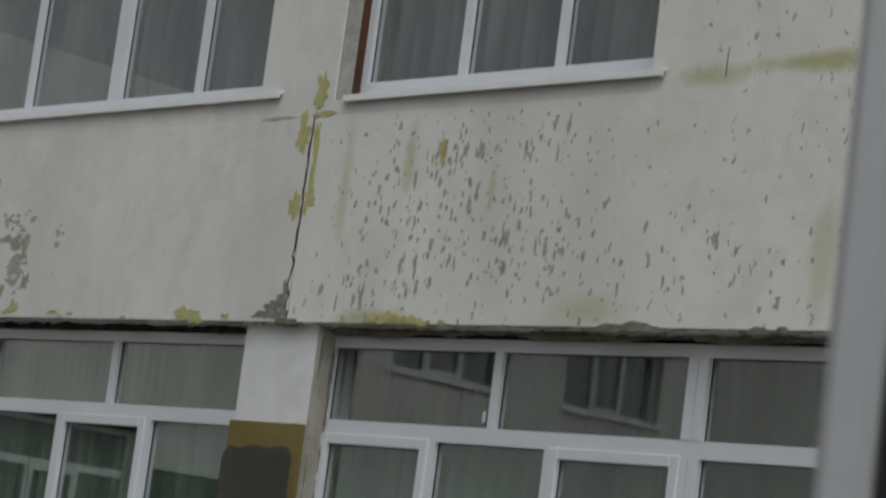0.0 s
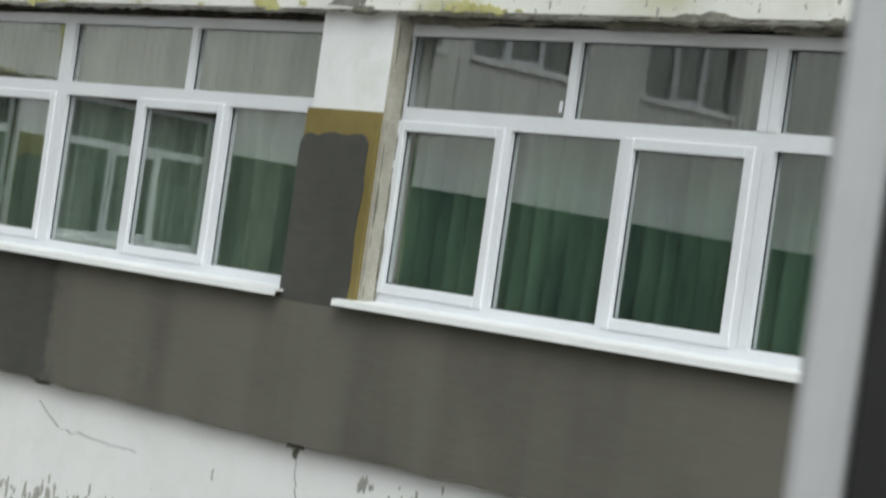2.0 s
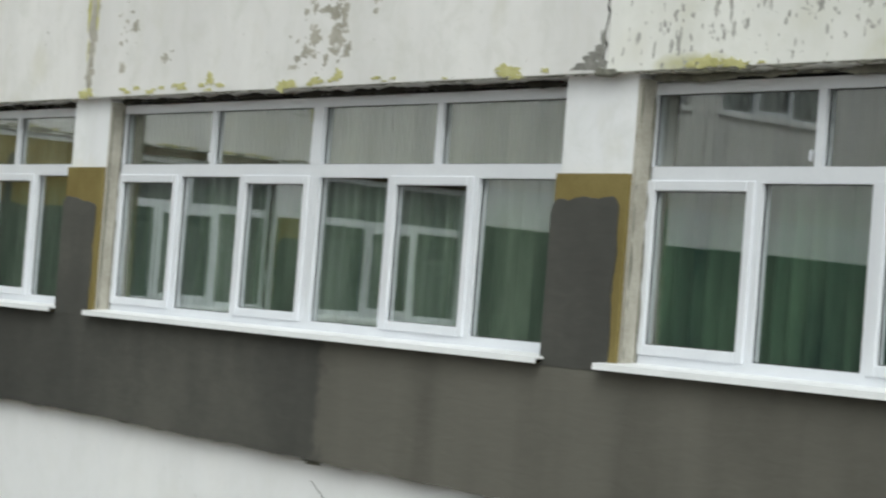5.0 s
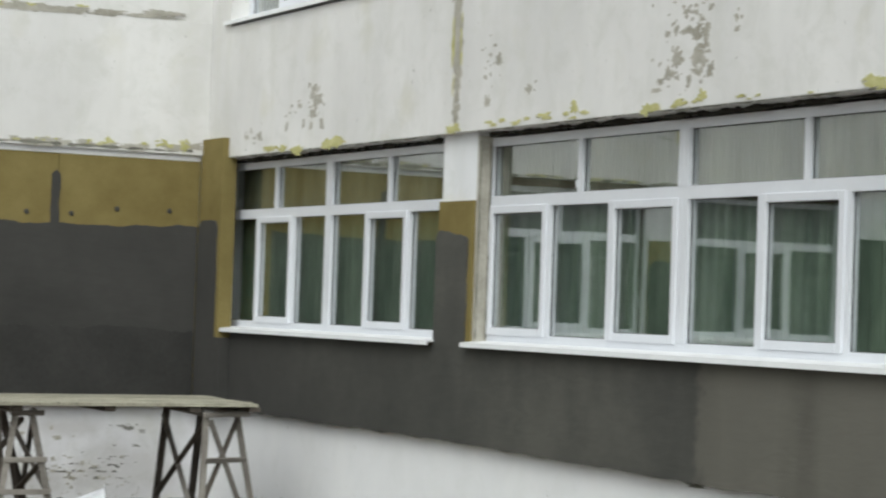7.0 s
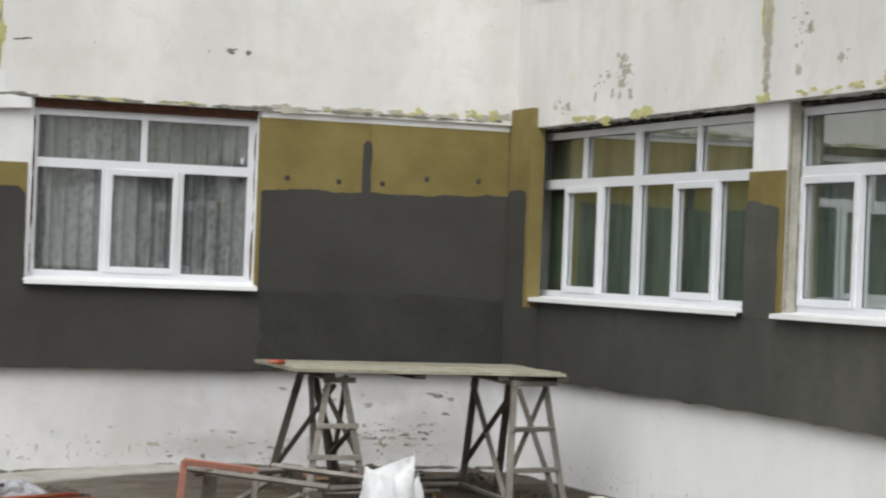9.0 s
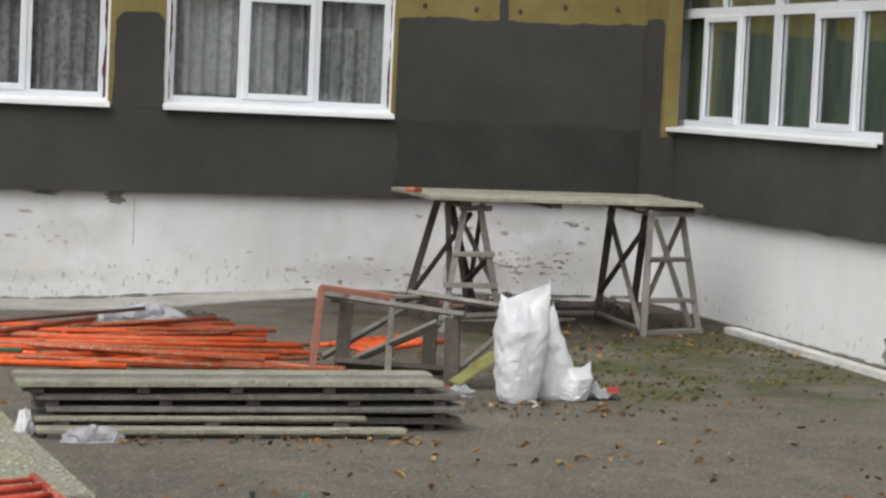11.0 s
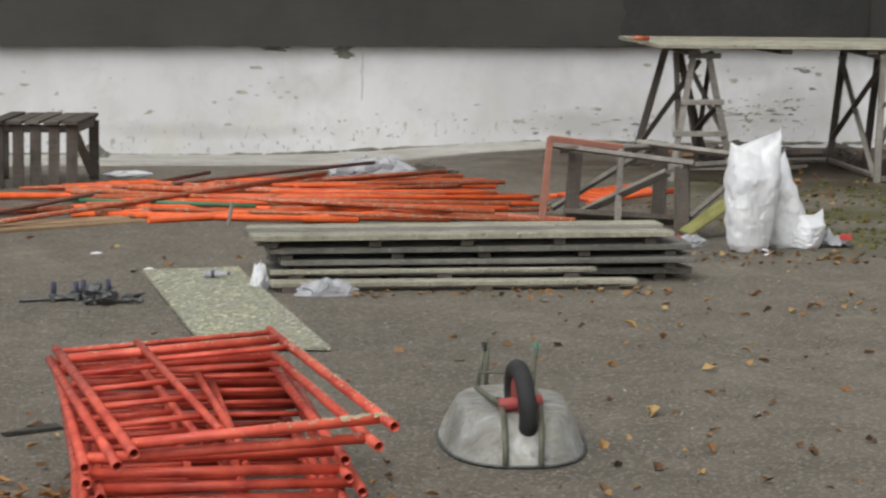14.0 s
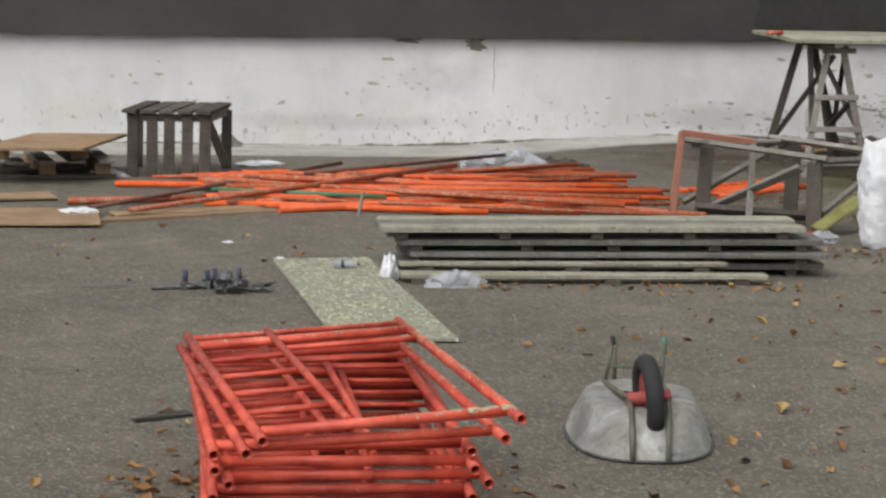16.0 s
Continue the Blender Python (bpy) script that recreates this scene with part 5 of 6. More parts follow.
# ---- crumpled films, bottle, lids ----
def crumple(m, w, d, h, seed, mat, name, label, cat):
    bm = bmesh.new()
    n, rows = 26, 8
    top = None
    R2 = []
    for j in range(rows):
        t = j / rows
        ring = []
        for k in range(n):
            a = 2 * math.pi * k / n
            c, s = math.cos(a), math.sin(a)
            rr = math.cos(t * math.pi / 2) ** 0.7 * (1 + 0.35 * fbm(c * 1.7 + seed, s * 1.7, t * 3))
            ring.append(bm.verts.new((w / 2 * c * rr, d / 2 * s * rr, max(0.002, h * math.sin(t * math.pi / 2) * (1 + 0.5 * fbm(c * 2 + seed, s * 2, 5 + t * 4))))))
        R2.append(ring)
    for r0, r1 in zip(R2, R2[1:]):
        for k in range(n):
            bm.faces.new((r0[k], r0[(k + 1) % n], r1[(k + 1) % n], r1[k]))
    bm.faces.new(R2[-1])
    bm.faces.new(R2[0][::-1])
    return single(name, bm, mat, m, label, cat)


crumple(pose(3.12, 18.15, 0.03, 0, 0, 6), 0.74, 0.36, 0.16, 3.0, M_FILM, "plastic_sheet", "crumpled clear plastic sheet on the tube heap", "plastic sheet")
crumple(pose(3.66, 18.45, 0.0, 0, 0, 6), 0.42, 0.28, 0.09, 4.0, M_DARKWOOD, "dark_rag", "dark crumpled cloth beside the tube heap", "rag")
crumple(pose(1.90, 12.50, 0, 0, 0, 4), 0.34, 0.14, 0.075, 5.0, M_FILM, "plastic_bag", "crumpled clear plastic bag by the deck stack", "plastic bag")
crumple(pose(1.55, 12.74, 0, 0, 0, 70), 0.16, 0.09, 0.13, 8.0, M_BAG, "white_bag", "small crumpled white bag beside the deck stack", "plastic bag")
crumple(pose(4.58, 14.35, 0, 0, 0, 20), 0.26, 0.20, 0.065, 12.0, M_FILM, "plastic_bag", "crumpled clear bag beside the white sacks", "plastic bag")
bm = bmesh.new()
bar(bm, (0, 0, 0.03), (0.31, 0.03, 0.235), 0.17, 0.035, jitter=0.012)
single("foam_offcut", bm, M_OFFCUT, pose(4.68, 14.75, 0), "yellow-green foam offcut leaning behind the bags", "foam", bevel=0.006)
crumple(pose(4.93, 15.55, 0, 0, 0, 10), 0.32, 0.2, 0.06, 17.0, M_BLUE, "blue_bundle", "dark blue bundle lying under the bench", "bundle")
crumple(pose(4.48, 14.30, 0, 0, 0, 10), 0.10, 0.07, 0.07, 18.0, M_HUB, "red_wrapper", "small crumpled red wrapper", "litter")
bottle = thing("plastic_bottle", pose(1.26, 13.03, 0.046, 0, 88, -12) @ Matrix.Scale(0.62, 4), "clear plastic bottle with a blue label lying on the board", "bottle")
bm = bmesh.new()
bp = [(0.0, 0.034), (0.15, 0.034), (0.19, 0.026), (0.22, 0.013), (0.235, 0.013)]
rr = [[bm.verts.new((r * math.cos(a), r * math.sin(a), z)) for a in (2 * math.pi * k / 16 for k in range(16))] for z, r in bp]
for r0, r1 in zip(rr, rr[1:]):
    for k in range(16):
        bm.faces.new((r0[k], r0[(k + 1) % 16], r1[(k + 1) % 16], r1[k]))
bm.faces.new(rr[0][::-1])
bm.faces.new(rr[-1])
part("bottle_body", bm, M_FILM, bottle, smooth=True)
for nm, z0, z1, r, mt in (("bottle_label", 0.075, 0.105, 0.0350, M_BLUE), ("bottle_cap", 0.225, 0.245, 0.016, M_BLUE)):
    bm = bmesh.new()
    bmesh.ops.create_cone(bm, cap_ends=True, segments=16, radius1=r, radius2=r, depth=z1 - z0, matrix=Matrix.Translation((0, 0, (z0 + z1) / 2)))
    part(nm, bm, mt, bottle, "blue " + nm.split("_")[1])

# ---- spattered board ----
bm = bmesh.new()
q = [(0.936, 13.37), (1.51, 13.47), (1.66, 10.78), (1.06, 10.86)]
lo = [bm.verts.new((x, y, 0.006)) for x, y in q]
hi = [bm.verts.new((x, y, 0.024)) for x, y in q]
bm.faces.new(lo)
bm.faces.new(hi[::-1])
for i in range(4):
    bm.faces.new((lo[i], hi[i], hi[(i + 1) % 4], lo[(i + 1) % 4]))
single("work_board", bm, M_OSB, Matrix(), "flat greenish board spattered with plaster on the asphalt", "board", bevel=0.003)

# ---- clamps, stick, dark mat ----
def clamp(m, handle):
    c = thing("scaffold_clamp", m, "dull steel scaffold clamp lying on the asphalt" if not handle else "steel scaffold clamp with a dark blue sleeve", "clamp", "scaffold clamps")
    bm = bmesh.new()
    pts = [(0.035 * math.cos(a), 0.035 * math.sin(a), 0.02) for a in (math.radians(v) for v in range(20, 341, 32))]
    tube(bm, pts, 0.011, 6, False)
    part("ring", bm, M_STEEL, c, smooth=True)
    bm = bmesh.new()
    tube(bm, [(0.03, 0, 0.02), (0.12, 0.012, 0.016)], 0.009, 6, False)
    part("bolt", bm, M_STEEL, c, smooth=True)
    bm = bmesh.new()
    box(bm, -0.05, -0.02, -0.03, 0.03, 0.0, 0.045)
    part("base_plate", bm, M_STEEL, c, bevel=0.004)
    if handle:
        bm = bmesh.new()
        tube(bm, [(-0.03, 0, 0.02), (-0.026, 0.01, 0.105)], 0.015, 8, False)
        part("sleeve", bm, M_BLUE, c, "dark blue sleeve", smooth=True)


for i in range(10):
    clamp(pose(0.66 + R.uniform(-0.08, 0.16), 12.33 + R.uniform(-0.12, 0.12), 0.018 * (i % 4), R.uniform(-25, 25), R.uniform(-25, 25), R.uniform(0, 360)), False)
for x, y, a in ((0.42, 12.40, 10), (0.49, 12.42, 160), (0.58, 12.46, 30), (0.70, 12.50, 80)):
    clamp(pose(x, y, 0, 0, 0, a), True)
bm = bmesh.new()
tube(bm, [(0, 0, 0.012), (0.15, 0.03, 0.014), (0.34, 0.08, 0.012)], 0.011, 7, False)
single("steel_rod", bm, M_STEEL, pose(0.21, 12.36, 0), "short dark steel rod beside the clamps", "rod", smooth=True)
bm = bmesh.new()
bar(bm, (0, 0, 0.01), (0.28, -0.03, 0.01), 0.03, 0.018, jitter=0.003)
single("wood_lath", bm, M_GREYWOOD, pose(-0.16, 12.47, 0), "short pale wooden lath on the asphalt", "lath")
bm = bmesh.new()
bar(bm, (0, 0, 0.009), (0.22, 0.12, 0.009), 0.055, 0.014, jitter=0.008)
single("rubber_offcut", bm, M_DUSTY, pose(0.09, 9.08, 0), "dark flat rubber offcut on the asphalt", "offcut")

# ---- slatted stool, pallet, plywood ----
stool = thing("slatted_stool", pose(0.10, 17.80, 0, 0, 0, -3), "dark weathered slatted timber stool", "stool")


def sb(name, p, q, w, h, mat=M_DARKWOOD, up=(0, 1, 0)):
    bm = bmesh.new()
    bar(bm, p, q, w, h, up=up, jitter=0.004)
    part(name, bm, mat, stool, bevel=0.003)


for k, x in enumerate((0.05, 0.20, 0.33, 0.47)):
    sb("slat_leg", (x, 0.0, 0), (x, 0.0, 0.49), 0.085, 0.03, M_DARKWOOD)
sb("leg", (0.605, 0.02, 0), (0.605, 0.02, 0.49), 0.09, 0.05)
sb("leg", (0.06, 0.72, 0), (0.06, 0.72, 0.47), 0.08, 0.05)
sb("leg", (0.77, 0.74, 0), (0.77, 0.74, 0.47), 0.08, 0.05)
sb("rail", (0.0, 0.04, 0.46), (0.65, 0.04, 0.46), 0.025, 0.06, M_DARKWOOD, (0, 0, 1))
sb("rail", (0.62, 0.04, 0.46), (0.77, 0.78, 0.46), 0.03, 0.07, M_GREYWOOD, (0, 0, 1))
sb("rail", (0.02, 0.04, 0.46), (0.06, 0.78, 0.46), 0.03, 0.07, M_DARKWOOD, (0, 0, 1))
sb("brace", (0.63, 0.10, 0.42), (0.76, 0.62, 0.05), 0.07, 0.03, M_GREYWOOD)
for k in range(5):
    x = 0.02 + 0.142 * k
    sb("top_slat", (x, -0.06, 0.512), (x + 0.16, 0.82, 0.512), 0.115, 0.028, M_DARKWOOD, (0, 0, 1))
pal = thing("pallet", pose(-1.0, 17.45, 0, 0, 0, 10), "broken wooden pallet with a tan sheet on top", "pallet")
for k in range(3):
    bm = bmesh.new()
    bar(bm, (0.0, 0.1 + 0.4 * k, 0.02), (1.05, 0.1 + 0.4 * k, 0.02), 0.12, 0.025, jitter=0.004)
    part("bottom_board", bm, M_DARKWOOD, pal)
    for j in range(3):
        bm = bmesh.new()
        x, y = 0.05 + 0.42 * j, 0.05 + 0.4 * k
        box(bm, x, x + 0.12, y, y + 0.11, 0.034, 0.125)
        part("block", bm, M_TANWOOD, pal, bevel=0.004)
for k in range(5):
    bm = bmesh.new()
    bar(bm, (0.05 + 0.23 * k, -0.05, 0.138), (0.07 + 0.23 * k, 1.05, 0.138), 0.12, 0.024, jitter=0.004)
    part("top_board", bm, M_GREYWOOD, pal)
for k in range(3):
    for j in range(2):
        bm = bmesh.new()
        x, y = 0.1 + 0.6 * j, 0.05 + 0.4 * k
        box(bm, x, x + 0.14, y, y + 0.12, 0.152, 0.262)
        part("block", bm, M_TANWOOD, pal, bevel=0.004)
bm = bmesh.new()
inv = pal.matrix_world.inverted()
c4 = [(-1.0, 17.1), (-0.22, 17.14), (0.12, 18.34), (-0.62, 18.30)]
lo = [bm.verts.new(inv @ Vector((x, y, 0.264))) for x, y in c4]
hi = [bm.verts.new(inv @ Vector((x, y, 0.286))) for x, y in c4]
bm.faces.new(lo)
bm.faces.new(hi[::-1])
for i in range(4):
    bm.faces.new((lo[i], hi[i], hi[(i + 1) % 4], lo[(i + 1) % 4]))
part("sheet", bm, M_TANWOOD, pal, "tan plywood sheet", bevel=0.003)
for p, q, w, lab in (((-0.95, 15.22, 0.018), (-0.08, 15.24, 0.018), 0.80, "tan plywood sheet lying on the asphalt"), ((-1.0, 16.25, 0.018), (-0.42, 16.42, 0.018), 0.30, "reddish plywood offcut lying on the asphalt")):
    bm = bmesh.new()
    bar(bm, (0, 0, 0), Vector(q) - Vector(p), w, 0.022, jitter=0.012)
    single("plywood_sheet", bm, M_TANWOOD, Matrix.Translation(p), lab, "plywood", bevel=0.003)
crumple(pose(-0.22, 15.42, 0.030, 0, 0, 5), 0.26, 0.22, 0.025, 21.0, M_BAG, "white_scrap", "flat white plastic scrap on the plywood", "scrap")
crumple(pose(1.20, 18.72, 0, 0, 0, 5), 0.36, 0.20, 0.035, 22.0, M_BAG, "white_scrap", "flat white plastic scrap near the stool", "scrap")
crumple(pose(-0.06, 17.76, 0, 0, 0, 5), 0.34, 0.12, 0.05, 23.0, M_FILM, "plastic_sheet", "crumpled clear film beside the pallet", "plastic sheet")
crumple(pose(0.71, 14.2, 0, 0, 0, 5), 0.07, 0.035, 0.012, 24.0, M_BAG, "paper_scrap", "small white paper scrap on the asphalt", "scrap")
crumple(pose(0.98, 13.45, 0, 0, 0, 5), 0.07, 0.04, 0.02, 25.0, M_BAG, "paper_scrap", "small white paper scrap on the asphalt", "scrap")
crumple(pose(1.02, 20.85, -0.085, 0, 0, 5), 0.26, 0.16, 0.11, 26.0, M_MORTAR, "rubble_lump", "grey lump of rubble at the wall", "rubble")

# ---- edging plank, apron, debris at the corner ----
for x0, y0, x1, y1 in ((8.36, 18.42, 8.33, 17.30), (8.32, 17.27, 8.29, 16.10), (8.29, 16.06, 8.24, 14.7), (8.24, 14.66, 8.20, 13.4)):
    bm = bmesh.new()
    bar(bm, (0, 0, 0.026), (x1 - x0, y1 - y0, 0.026), 0.12, 0.052, jitter=0.008)
    single("edging_board", bm, M_EDGING, pose(x0, y0, 0), "white painted edging board lying along the wall", "board", "white edging boards", bevel=0.004)
bm = bmesh.new()
n = 90
for i in range(n + 1):
    x = -14 + 19.6 * i / n
    e = 19.95 + 0.08 * fbm(x * 1.3, 0.4, 2) + max(0, (x - 1.5) * 0.08) + max(0, (x - 3.4) * 0.40)
    e = min(e, 21.12)
    bm.verts.new((x, e, ground_z(x, e) - 0.02))
    bm.verts.new((x, e + 0.01, ground_z(x, e) + 0.014))
    bm.verts.new((x, YN + 0.0, ground_z(x, YN) + 0.024 + 0.05 * min(1.0, max(0.0, (x - 3.5) / 2.0))))
bm.verts.ensure_lookup_table()
for i in range(n):
    for k in range(2):
        a = i * 3 + k
        bm.faces.new([bm.verts[j] for j in (a, a + 3, a + 4, a + 1)])
single("apron", bm, M_CONCRETE, Matrix(), "pale sloping concrete apron along the wall foot", "apron", kind="structure")
for x0, y0, x1, y1, mat in ((6.35, 20.2, 7.5, 20.35, M_TANWOOD), (6.5, 19.95, 7.9, 20.1, M_DARKWOOD), (6.2, 20.45, 7.2, 20.4, M_REDWOOD), (6.9, 19.75, 7.5, 19.5, M_GREYWOOD), (6.75, 18.95, 7.1, 19.0, M_GREYWOOD)):
    bm = bmesh.new()
    bar(bm, (0, 0, 0.02), (x1 - x0, y1 - y0, 0.045), 0.10, 0.03, jitter=0.008)
    single("scrap_board", bm, mat, pose(x0, y0, 0), "old scrap board lying under the scaffold table", "board", "scrap boards", bevel=0.003)
for i, (x, y, s) in enumerate(((7.3, 20.3, 0.5), (6.9, 19.8, 0.4), (7.8, 20.0, 0.5), (7.6, 19.2, 0.35), (6.6, 20.55, 0.55), (7.15, 20.7, 0.6), (8.0, 20.5, 0.5), (6.1, 20.5, 0.35))):
    crumple(pose(x, y, 0, 0, 0, i * 40), s, s * 0.6, 0.09, 30.0 + i, M_DARKWOOD, "damp_clod", "damp dark clod of leaves and soil", "debris")

# ---- leaves and grit ----
RL = random.Random(5)
bm = bmesh.new()


def leaf(x, y, s=0.0):
    s = s or RL.uniform(0.012, 0.042)
    m = pose(x, y, RL.uniform(0.004, 0.014), RL.uniform(-26, 26), RL.uniform(-26, 26), RL.uniform(0, 360))
    pts = [(-1, 0, 0.1), (-0.35, 0.5, 0.3), (0.5, 0.42, 0.25), (1.05, 0, 0.05), (0.45, -0.45, 0.3), (-0.4, -0.5, 0.2)]
    c = bm.verts.new(m @ Vector((0, 0, 0)))
    vs = [bm.verts.new(m @ Vector((a * s * RL.uniform(0.45, 1.3), b * s * RL.uniform(0.4, 1.4), h * s * RL.uniform(0.1, 2.6)))) for a, b, h in pts]
    for i in range(6):
        bm.faces.new((c, vs[i], vs[(i + 1) % 6]))


for i in range(620):
    x, y = RL.uniform(-0.5, 6.8), 7.6 + 9.5 * RL.random()
    if x > 2.0 + 1.2 * RL.random() or RL.random() < 0.18:
        leaf(x, y)
for i in range(70):
    leaf(RL.gauss(4.95, 0.38), RL.gauss(13.72, 0.22))
for i in range(45):
    leaf(RL.uniform(1.9, 3.9), RL.gauss(12.42, 0.07))
for i in range(25):
    leaf(RL.gauss(1.38, 0.1), RL.gauss(7.9, 0.4))
for i in range(260):
    leaf(RL.uniform(5.8, 8.3), 20.7 - 4.2 * RL.random() ** 1.7)
for i in range(40):
    leaf(RL.gauss(0.12, 0.15), RL.gauss(7.95, 0.3))
for x, y, s in ((0.21, 9.20, 0.05), (0.29, 9.01, 0.034), (0.20, 8.84, 0.03), (0.20, 9.42, 0.02), (0.13, 7.94, 0.045), (0.13, 7.77, 0.06), (0.18, 7.72, 0.06), (0.23, 7.68, 0.05),
                (2.42, 8.60, 0.042), (2.38, 8.27, 0.04), (2.53, 8.22, 0.046), (2.79, 9.18, 0.058), (2.36, 7.92, 0.028), (2.88, 7.96, 0.034), (1.90, 7.72, 0.036), (2.71, 7.59, 0.045), (2.68, 9.44, 0.034)):
    leaf(x, y, s)
single("fallen_leaves", bm, M_LEAF, Matrix(), "scattered dry brown and yellow leaves", "leaves", kind="stuff")
bm = bmesh.new()
for i in range(620):
    c = RL.choice(((7.3, 16.7, 0.6, 0.35), (6.3, 15.6, 0.5, 0.4), (8.0, 17.6, 0.25, 0.6), (6.9, 17.4, 0.5, 0.3), (7.6, 15.4, 0.4, 0.4), (5.9, 14.6, 0.3, 0.3)))
    x, y = RL.gauss(c[0], c[2]), RL.gauss(c[1], c[3])
    if x > 8.2:
        continue
    r = RL.uniform(0.008, 0.030)
    ring = [bm.verts.new((x + r * RL.uniform(0.6, 1.4) * math.cos(a), y + r * RL.uniform(0.6, 1.4) * math.sin(a), 0.0)) for a in (0, 1.05, 2.1, 3.14, 4.2, 5.24)]
    tip = bm.verts.new((x, y, 0.008 + r * RL.uniform(0.3, 0.7)))
    for k in range(6):
        bm.faces.new((ring[k], ring[(k + 1) % 6], tip))
single("moss_tufts", bm, M_MOSS, Matrix(), "small olive green moss tufts on the damp asphalt", "moss", kind="stuff")
bm = bmesh.new()
for i in range(5200):
    y = 7.4 + 12.5 * RL.random() ** 1.5
    x = RL.uniform(-0.6, 1.2 + y * 0.38)
    s = RL.uniform(0.0025, 0.008)
    vs = [bm.verts.new((x + RL.uniform(-s, s), y + RL.uniform(-s, s), RL.uniform(0, 0.002))) for _ in range(3)]
    t = bm.verts.new((x, y, s * RL.uniform(0.6, 1.3) + 0.004))
    for k in range(3):
        bm.faces.new((vs[k], vs[(k + 1) % 3], t))
single("loose_grit", bm, M_GRIT, Matrix(), "loose grit and crumbs over the asphalt", "grit", kind="stuff")


# ---- foam, mortar and cracks on the walls ----
def bead(name, side, mat, parent, lines, label=""):
    bm = bmesh.new()
    for a0, z0, a1, z1, d, r, s, g in lines:
        lumps(bm, side, a0, z0, a1, z1, d, r, s, gaps=g)
    return part(name, bm, mat, parent, label)


# broken mortar under the panels, above the frames
bead("mortar_bead", "E", M_MORTAR, w_e, [(4.4, 3.397, 9.60, 3.403, PAN + 0.01, 0.034, 1.0, 0.1), (10.2, 3.402, 15.6, 3.410, PAN + 0.012, 0.018, 2.0, 0.2), (16.2, 3.402, 20.4, 3.408, PAN + 0.012, 0.018, 3.0, 0.3),
     (4.4, 3.37, 9.6, 3.375, -0.04, 0.03, 5.0, 0.1), (9.62, 3.43, 10.2, 3.40, PAN + 0.01, 0.04, 6.0, 0.1)], "broken grey mortar under the panel")
# near-black beads stand for the shade in the gap over the frames
bead("head_gap", "E", M_GAP, w_e, [(10.2, 3.372, 15.6, 3.377, -0.06, 0.025, 7.0, 0.0), (16.2, 3.372, 20.9, 3.377, -0.06, 0.025, 8.0, 0.0)])
bead("mortar_bead", "N", M_RUST, w_n, [(3.785, 3.410, 5.93, 3.415, FN + 0.05, 0.030, 4.0, 0.0), (1.075, 3.410, 3.22, 3.415, FN + 0.05, 0.030, 9.0, 0.0)], "rusty brown lintel edge")
bead("mortar_bead", "N", M_MORTAR, w_n, [(1.0, 3.435, 8.4, 3.47, FN - 0.028, 0.026, 14.0, 0.25)], "grey mortar smeared at the joint")
for a in (3.795, 5.93, 3.205):
    bead("mortar_bead", "N", M_RUST, w_n, [(a, 1.80, a, 3.37, -0.02, 0.022, a, 0.15)], "rusty brown reveal edge")
bead("mortar_bead", "N", M_MORTAR, w_n, [(-3, -0.075, 2.6, -0.072, -0.035, 0.022, 43.0, 0.3), (2.6, -0.072, 5.0, 0.045, -0.035, 0.022, 41.0, 0.3), (5.0, 0.05, 8.5, 0.05, -0.035, 0.022, 41.0, 0.3)], "dark crumbling line at the wall foot")
bead("mortar_bead", "E", M_MORTAR, w_e, [(6, 0.006, 21.0, 0.006, -0.072, 0.009, 42.0, 0.3)], "dark crumbling line at the wall foot")
bead("mortar_bead", "E", M_REVEAL, w_e, [(9.86, 4.602, 10.34, 4.606, PAN + 0.006, 0.022, 45.0, 0.15), (9.70, 4.63, 9.86, 4.60, PAN + 0.004, 0.03, 46.0, 0.1)], "broken grey mortar at the panel joint")


def smear(side, parent, mat, spots, d, name, label):
    bm = bmesh.new()
    for i, (a, z, w, h, s) in enumerate(spots):
        n = 26
        lift = 0.0016 * (i * 0.618 % 1.0)
        out = []
        for k in range(n):
            t = 2 * math.pi * k / n
            c, q = math.cos(t), math.sin(t)
            e = (abs(c) ** 2.6 + abs(q) ** 2.6) ** (-1 / 2.6)
            r = e * (1 + max(-0.82, 0.75 * fbm(c * 1.6 + s, q * 1.6, s) + 0.55 * fbm(c * 5 + s, q * 5, s + 3)))
            out.append((a + w / 2 * c * r, z + h / 2 * q * r))
        plate(bm, side, out, d - 0.003 - lift, d + 0.004)
    return part(name, bm, mat, parent, label)


RF = random.Random(23)


def foam(side, parent, lines, d, name, label, mat):
    """Ragged dabs along lines on a wall: from, to, how many, length, height, scatter."""
    dabs = []
    for a0, z0, a1, z1, n, w, h, sc in lines:
        for k in range(n):
            u = RF.random()
            q = RF.uniform(0.35, 1.5)
            dabs.append((a0 + (a1 - a0) * u + RF.gauss(0, sc), z0 + (z1 - z0) * u + RF.gauss(0, sc), w * q, h * q * RF.uniform(0.6, 1.4), k * 3.7 + a0))
    return smear(side, parent, mat, dabs, d, name, label)


